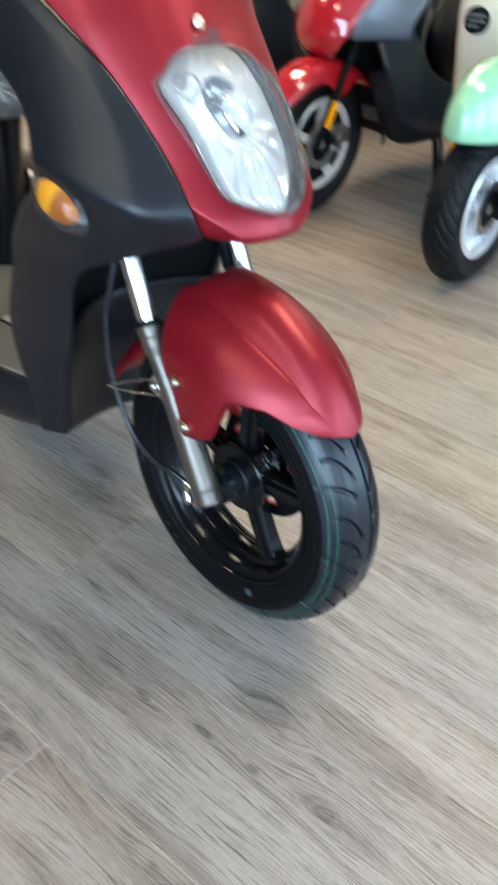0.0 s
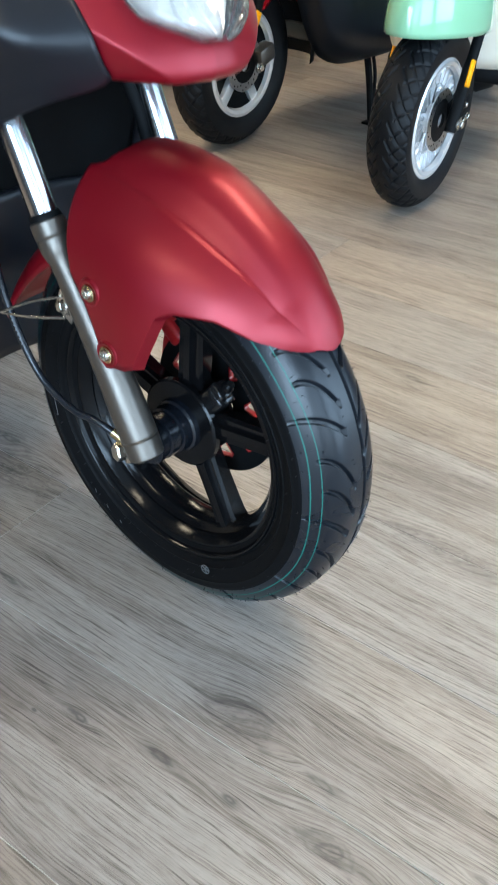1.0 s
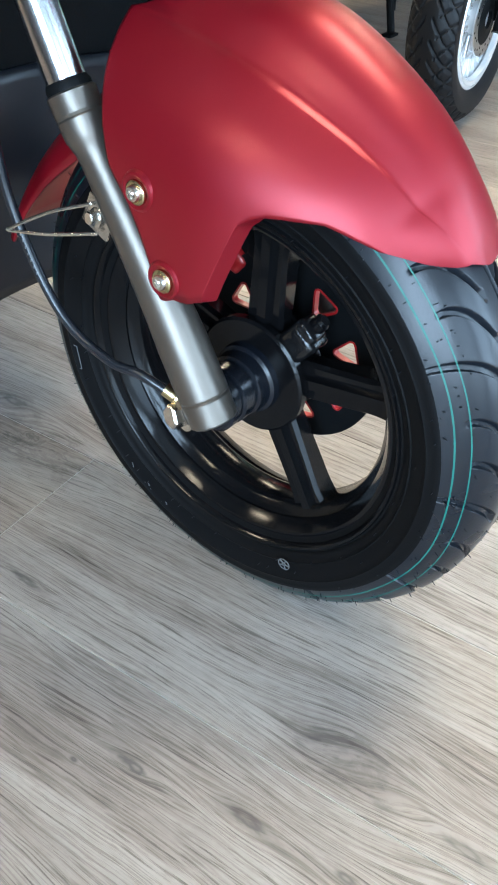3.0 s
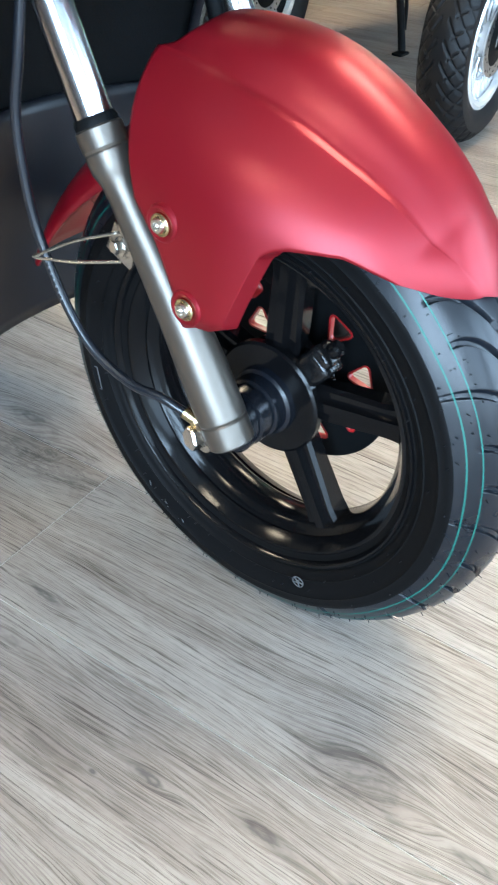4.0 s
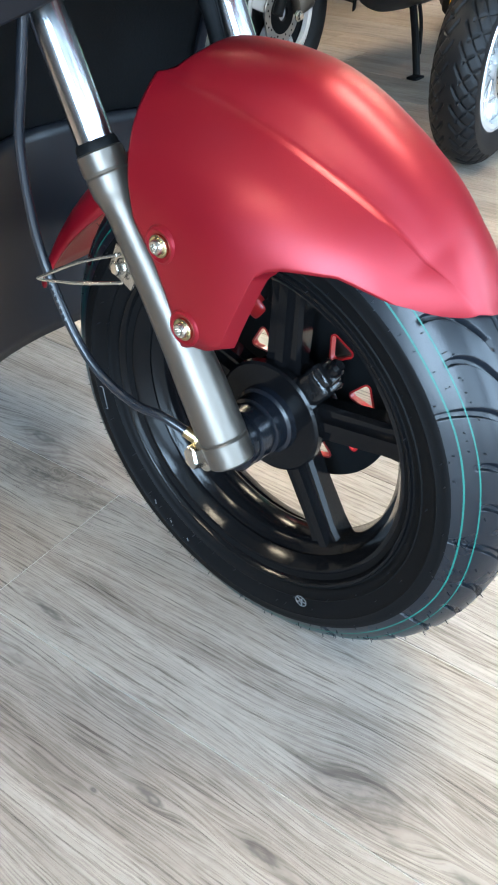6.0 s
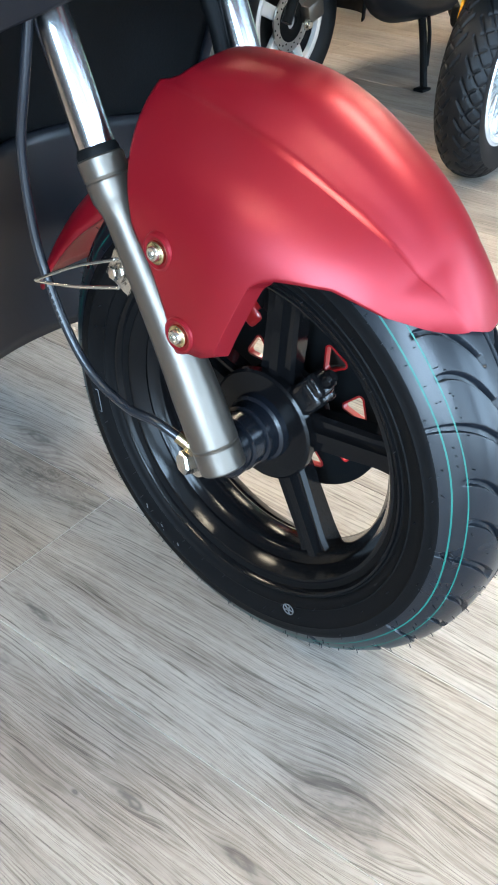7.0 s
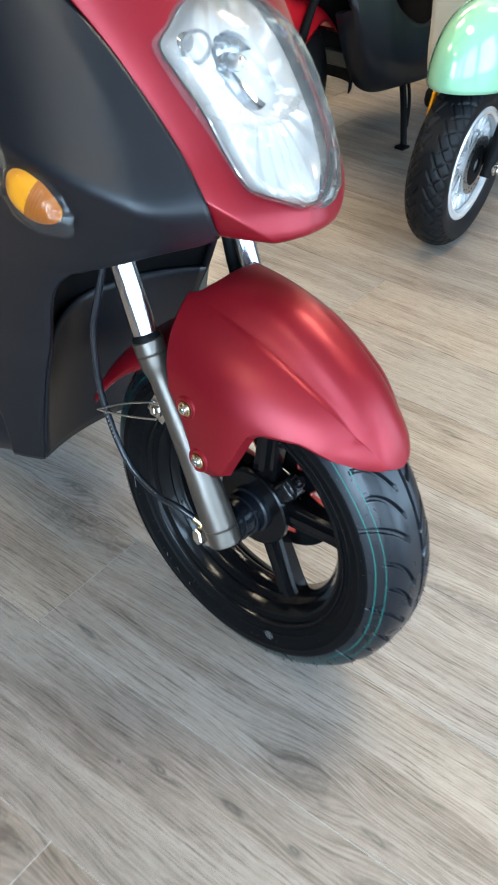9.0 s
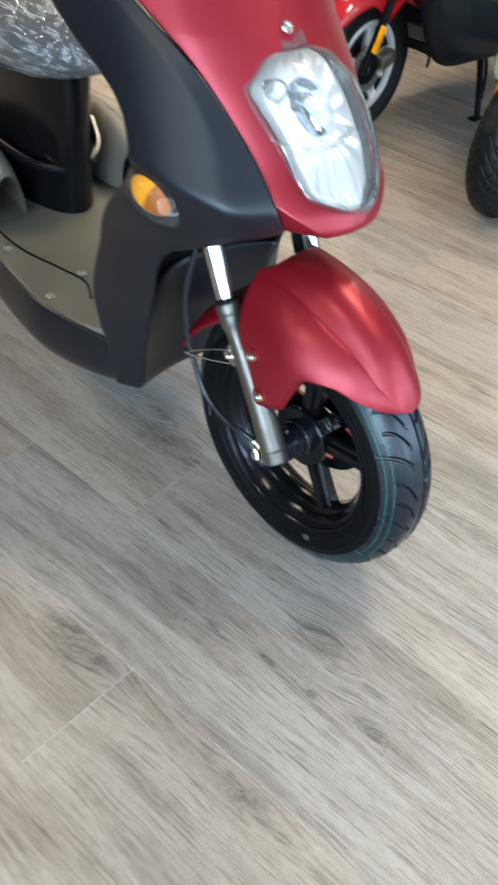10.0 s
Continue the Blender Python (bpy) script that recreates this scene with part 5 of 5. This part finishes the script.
def stand(parent, x, y, z):
    leg = part("side_stand", tube(spline([(x, y * 0.72, z), (x - 0.01, y * 0.85, z * 0.5), (x + 0.005, y, 0.010)], 5), 0.0115, 10), LINER, parent)
    part("stand_foot", box_bm((0.05, 0.035, 0.008), Matrix.Translation((x + 0.012, y, 0.0045)), 0.002), LINER, leg)
    part("stand_spring", tube(spline([(x - 0.02, y * 0.75, z), (x - 0.03, y * 0.88, z * 0.6), (x - 0.015, y * 0.95, z * 0.25)], 4), 0.006, 8), LINER, leg)


def retro_scooter(m):
    """Mint scooter with a rounded mudguard and a cream leg shield."""
    r = 0.225
    s = thing("scooter", "mint green and cream retro scooter with bright wheels", "scooter", "scooters in the row", m=m)
    small_wheel(s, r, 0.054, 0.148, BRIGHT_RIM, 1, (0, 0, r), 12, "bright cast wheel with a brake disc")

    def guard(v, a):
        # half an egg with a level lower edge, longer towards the front
        k = math.cos(v * math.pi / 2) ** 0.75
        fore = 0.225 if math.cos(a) > 0 else 0.20
        return (-0.015 + fore * k * math.cos(a), 0.108 * k * math.sin(a) * (1 - 0.12 * math.cos(a)), 0.445 + 0.175 * math.sin(v * math.pi / 2) + 0.012 * math.cos(a) * (1 - v))
    part("mudguard", grid_bm(guard, span(-0.06, 0.995, 26), [2 * math.pi * i / 56 for i in range(56)], close_v=True), MINT, s, "gloss mint rounded mudguard", thick=0.003)
    for sg in (-1, 1):
        f = part("fork_leg", turned([(0, 0.016), (0.4, 0.016), (0.45, 0.013), (1, 0.013)], (0.012, 0.085 * sg, r - 0.02), (-0.13, 0.085 * sg, 0.56), 18), LINER, s)
        part("fork_reflector", box_bm((0.022, 0.008, 0.062), Matrix.Translation((-0.004, 0.105 * sg, 0.345)) @ Matrix.Rotation(-0.3, 4, "Y"), 0.003), AMBER, f)
        part("axle_nut", hex_bolt((0, 0.098 * sg, r), (0, sg, 0), 0.010, 0.014), ZINC, f, sharp=20)
    cal = part("brake_caliper", box_bm((0.075, 0.045, 0.05), Matrix.Translation((-0.072, 0.062, r + 0.020)) @ Matrix.Rotation(0.3, 4, "Y"), 0.010), LINER, s)
    for px, pz in ((-0.055, 0.035), (-0.085, 0.000), (-0.050, -0.005)):
        part("caliper_bolt", hex_bolt((px, 0.084, r + pz), (0, 1, 0), 0.007, 0.010), ZINC, cal, sharp=20)

    TURNED.append(Matrix.Translation((-0.05, 0, 0)) @ Matrix.Rotation(radians(14), 4, "Z") @ Matrix.Translation((0.05, 0, 0)))

    def shield(z, q):
        half = smooth_table([(0.30, 0.145), (0.36, 0.175), (0.5, 0.185), (0.8, 0.20), (1.0, 0.17)], z)
        y = half * q
        return (smooth_table([(0.30, -0.30), (0.45, -0.26), (0.7, -0.22), (1.0, -0.30)], z) + 0.03 - 1.5 * y * y, y, z)
    part("leg_shield", grid_bm(shield, span(0.30, 1.02, 24), span(-1, 1, 21)), CREAM, s, "cream gloss leg shield", thick=0.012)
    part("nose_panel", grid_bm(lambda z, q: (smooth_table([(0.42, -0.18), (0.6, -0.15), (1.0, -0.25)], z) + 0.02 * (1 - q * q), 0.055 * q, z), span(0.44, 1.0, 14), span(-1, 1, 9)), MINT, s, thick=0.01)
    for sg in (-1, 1):
        lamp = part("turn_signal", turned([(0, 0.022), (0.6, 0.034), (0.95, 0.036), (1, 0.028)], (-0.235, 0.135 * sg, 0.66), (-0.180, 0.14 * sg, 0.67), 28), LINER, s, "round dark-rimmed lamp")
        bm = bmesh.new()
        for k in range(3):
            box_bm((0.003, 0.05, 0.005), Matrix.Translation((-0.178, 0.14 * sg, 0.655 + 0.014 * k)), 0.001, bm=bm)
        part("lamp_bars", bm, CHALK, lamp)
    part("floorboard", box_bm((0.50, 0.36, 0.06), Matrix.Translation((-0.55, 0, 0.28)), 0.02, segments=3), LINER, s)

    def rear(v, a):
        ca, sa = math.cos(a), math.sin(a)
        k = math.sin(math.pi * (0.12 + 0.80 * v)) ** 0.5
        return (-1.12 + 0.40 * k * math.copysign(abs(ca) ** 0.8, ca), 0.20 * k * math.copysign(abs(sa) ** 0.8, sa), 0.28 + 0.45 * v)
    part("rear_body", grid_bm(rear, span(0, 1, 16), [2 * math.pi * i / 40 for i in range(40)], close_v=True), MINT, s)
    part("seat", box_bm((0.62, 0.26, 0.10), Matrix.Translation((-1.1, 0, 0.76)), 0.04, segments=4), SEAT_VINYL, s)
    part("rear_wheel", lathe([(0.03, -0.05), (0.13, -0.05), (0.19, -0.055), (0.215, 0), (0.19, 0.055), (0.13, 0.05), (0.03, 0.05)], 48, centre=(-1.25, 0, r)), ROAD_RUBBER, s)
    stand(s, -0.62, 0.20, 0.26)
    TURNED.clear()
    return s


def sport_scooter(m, paint, side, label):
    """Gloss scooter with an angular front and dark side panels."""
    r = 0.235
    s = thing("scooter", label, "scooter", "scooters in the row", m=m)
    small_wheel(s, r, 0.055, 0.150, BRIGHT_RIM, 1, (0, 0, r), 5, "bright chrome wheel with a brake disc")

    def guard(t, a):
        ang = radians(t)
        rr = smooth_table([(28, 0.250), (60, 0.262), (110, 0.272), (150, 0.285)], t)
        wid = smooth_table([(28, 0.02), (36, 0.05), (60, 0.068), (110, 0.075), (150, 0.06)], t)
        low = smooth_table([(28, 0.246), (45, 0.225), (80, 0.20), (100, 0.15), (112, 0.16), (124, 0.23), (150, 0.275)], t)
        q = abs(a)
        return ((rr + (low - rr) * q ** 2.2) * math.cos(ang), math.copysign(wid * (1 - (1 - q) ** 2), a), r + (rr + (low - rr) * q ** 2.2) * math.sin(ang))
    part("mudguard", grid_bm(guard, span(28, 150, 34), span(-1, 1, 21)), paint, s, thick=0.003)
    for sg in (-1, 1):
        f = part("fork_leg", turned([(0, 0.014), (0.5, 0.014), (0.55, 0.012), (1, 0.012)], (0.075, 0.088 * sg, r + 0.01), (-0.10, 0.088 * sg, 0.60), 18), LINER, s)
        part("fork_reflector", box_bm((0.024, 0.010, 0.085), Matrix.Translation((0.045, 0.112 * sg, 0.350)) @ Matrix.Rotation(-0.45, 4, "Y"), 0.004), AMBER, f)
        part("axle_nut", hex_bolt((0, 0.10 * sg, r), (0, sg, 0), 0.010, 0.014), ZINC, f, sharp=20)
    part("brake_caliper", box_bm((0.07, 0.04, 0.05), Matrix.Translation((-0.075, 0.06, r + 0.02)) @ Matrix.Rotation(0.3, 4, "Y"), 0.010), ALLOY, s)

    def cowl(z, q):
        half = smooth_table([(0.50, 0.06), (0.58, 0.11), (0.75, 0.15), (1.05, 0.13)], z)
        y = half * q
        return (smooth_table([(0.50, 0.02), (0.56, 0.05), (0.7, 0.0), (1.05, -0.24)], z) - 4.2 * y * y, y, z)
    part("front_cowl", grid_bm(cowl, span(0.50, 1.05, 22), span(-1, 1, 25)), paint, s, thick=0.004)

    def flank(sg):
        def fn(z, q):
            a = smooth_table([(0.24, 0.12), (0.50, 0.10), (0.58, 0.11), (0.75, 0.15), (1.05, 0.13)], z)
            y = a + (smooth_table([(0.24, 0.17), (0.5, 0.2), (0.75, 0.23), (1.05, 0.16)], z) - a) * q
            x0 = smooth_table([(0.24, -0.30), (0.45, -0.16), (0.56, 0.03), (0.7, 0.0), (1.05, -0.24)], z) - 4.2 * a * a
            return (x0 - 0.17 * q, sg * y, z)
        part("leg_shield", grid_bm(fn, span(0.56, 1.05, 26), span(0, 1, 10)), side, s, thick=0.004)
    flank(-1), flank(1)

    def liner(z, q):
        half = smooth_table([(0.22, 0.14), (0.7, 0.15)], z)
        return (-0.33 + 0.12 * abs(q) ** 3, half * q, z)
    part("wheel_well", grid_bm(liner, span(0.22, 0.72, 14), span(-1, 1, 15)), LINER, s, thick=0.004)

    def side_body(sg):
        def fn(u, v):
            x = -0.10 - 0.98 * u
            zt = smooth_table([(0, 0.55), (0.1, 0.60), (0.2, 0.56), (0.3, 0.45), (0.5, 0.38), (0.7, 0.46), (1, 0.70)], u)
            zb = smooth_table([(0, 0.46), (0.06, 0.34), (0.14, 0.24), (0.3, 0.195), (0.7, 0.20), (0.85, 0.27), (1, 0.36)], u)
            # bellied plate whose lower edge turns inwards
            y = 0.150 + 0.045 * math.sin(math.pi * min(1, 0.15 + 0.85 * v) ** 0.8) + 0.02 * min(1, u * 5)
            return (x, sg * (y - 0.05 * max(0, 0.15 - v) / 0.15), zb + (zt - zb) * v)
        part("side_panel", grid_bm(fn, span(0, 1, 36), span(0, 1, 16)), BLACK_PLASTIC, s, thick=0.02)
    side_body(-1), side_body(1)
    part("floorboard", box_bm((0.62, 0.33, 0.05), Matrix.Translation((-0.62, 0, 0.28)), 0.015), GREY_PLASTIC, s)

    def inner_shield(z, q):
        half = smooth_table([(0.28, 0.15), (0.6, 0.185), (1.0, 0.17)], z)
        return (-0.37 + 0.06 * abs(q) ** 3 - 0.05 * max(0, z - 0.7), half * q, z)
    part("inner_shield", grid_bm(inner_shield, span(0.28, 1.0, 16), span(-1, 1, 15)), GREY_PLASTIC, s, thick=0.006)

    def rear(v, a):
        ca, sa = math.cos(a), math.sin(a)
        k = math.sin(math.pi * (0.15 + 0.75 * v)) ** 0.5
        return (-1.15 + 0.36 * k * math.copysign(abs(ca) ** 0.7, ca), 0.18 * k * math.copysign(abs(sa) ** 0.7, sa), 0.24 + 0.48 * v)
    part("rear_body", grid_bm(rear, span(0, 1, 16), [2 * math.pi * i / 40 for i in range(40)], close_v=True), BLACK_PLASTIC, s)
    part("seat", box_bm((0.66, 0.27, 0.11), Matrix.Translation((-1.12, 0, 0.76)), 0.045, segments=4), SEAT_VINYL, s)
    part("rear_wheel", lathe([(0.03, -0.05), (0.13, -0.05), (0.19, -0.055), (0.215, 0), (0.19, 0.055), (0.13, 0.05), (0.03, 0.05)], 48, centre=(-1.25, 0, r)), ROAD_RUBBER, s)
    stand(s, -0.50, 0.21, 0.26)
    return s


retro_scooter(pose(-0.492, 1.392, 0, 0, 0, -84))
sport_scooter(pose(-1.165, 1.43, 0, 0, 0, -88), GLOSS_RED, BLUE_GREY, "gloss red and blue-grey scooter with chrome wheels")
sport_scooter(pose(-1.93, 1.60, 0, 0, 0, -88), GLOSS_BLACK, BLACK_PLASTIC, "black scooter with chrome wheels")

# tape cross on the floor
bm = box_bm((0.30, 0.07, 0.0006), pose(-2.2, 1.16, 0.0007, 0, 0, 40))
box_bm((0.07, 0.28, 0.0006), pose(-2.2, 1.16, 0.0009, 0, 0, 40), bm=bm)
tagged(part("floor_tape", bm, YELLOW, smooth=False), "lime yellow cross of tape on the planks", "tape")

# ---------- planks ----------
TURN_P, WIDE, LONG, FIRST = radians(5.0), 0.2195, 1.22, 0.0084
ENDS = {-1: -0.234, -3: 0.0235, 4: -0.369, -2: 0.70, 0: 0.60, 1: 0.95, 2: 0.85, 3: 0.78, 5: 0.30, 6: 0.20, 7: 0.10, -4: 0.75}
rnd = random.Random(21)
bm = box_bm((LONG - 0.0012, WIDE - 0.0012, 0.010), None, 0.0006, segments=1)
finish(bm, False)
plank_mesh = bpy.data.meshes.new("plank")
bm.to_mesh(plank_mesh)
bm.free()
plank_mesh.materials.append(OAK)
turn_m = Matrix.Rotation(TURN_P, 4, "Z")
for row in range(-16, 26):
    off = ENDS.get(row, rnd.uniform(0, LONG)) % LONG
    across = FIRST + WIDE * (row + 0.5)
    # boards end at the walls, cut to length
    least = (X0 - 0.05 + across * math.sin(TURN_P)) / math.cos(TURN_P)
    most = (X1 + 0.05 + across * math.sin(TURN_P)) / math.cos(TURN_P)
    for k in range(-6, 5):
        a, b = max(off + LONG * k, least), min(off + LONG * (k + 1), most)
        at = turn_m @ Vector(((a + b) / 2, across, -0.005))
        if b - a < 0.08 or not Y0 - 0.05 < at.y < Y1 + 0.05:
            continue
        p = new("plank", plank_mesh)
        p.parent = floor
        p.matrix_local = Matrix.Translation(at) @ turn_m @ Matrix.Diagonal(((b - a) / LONG, 1, 1, 1))
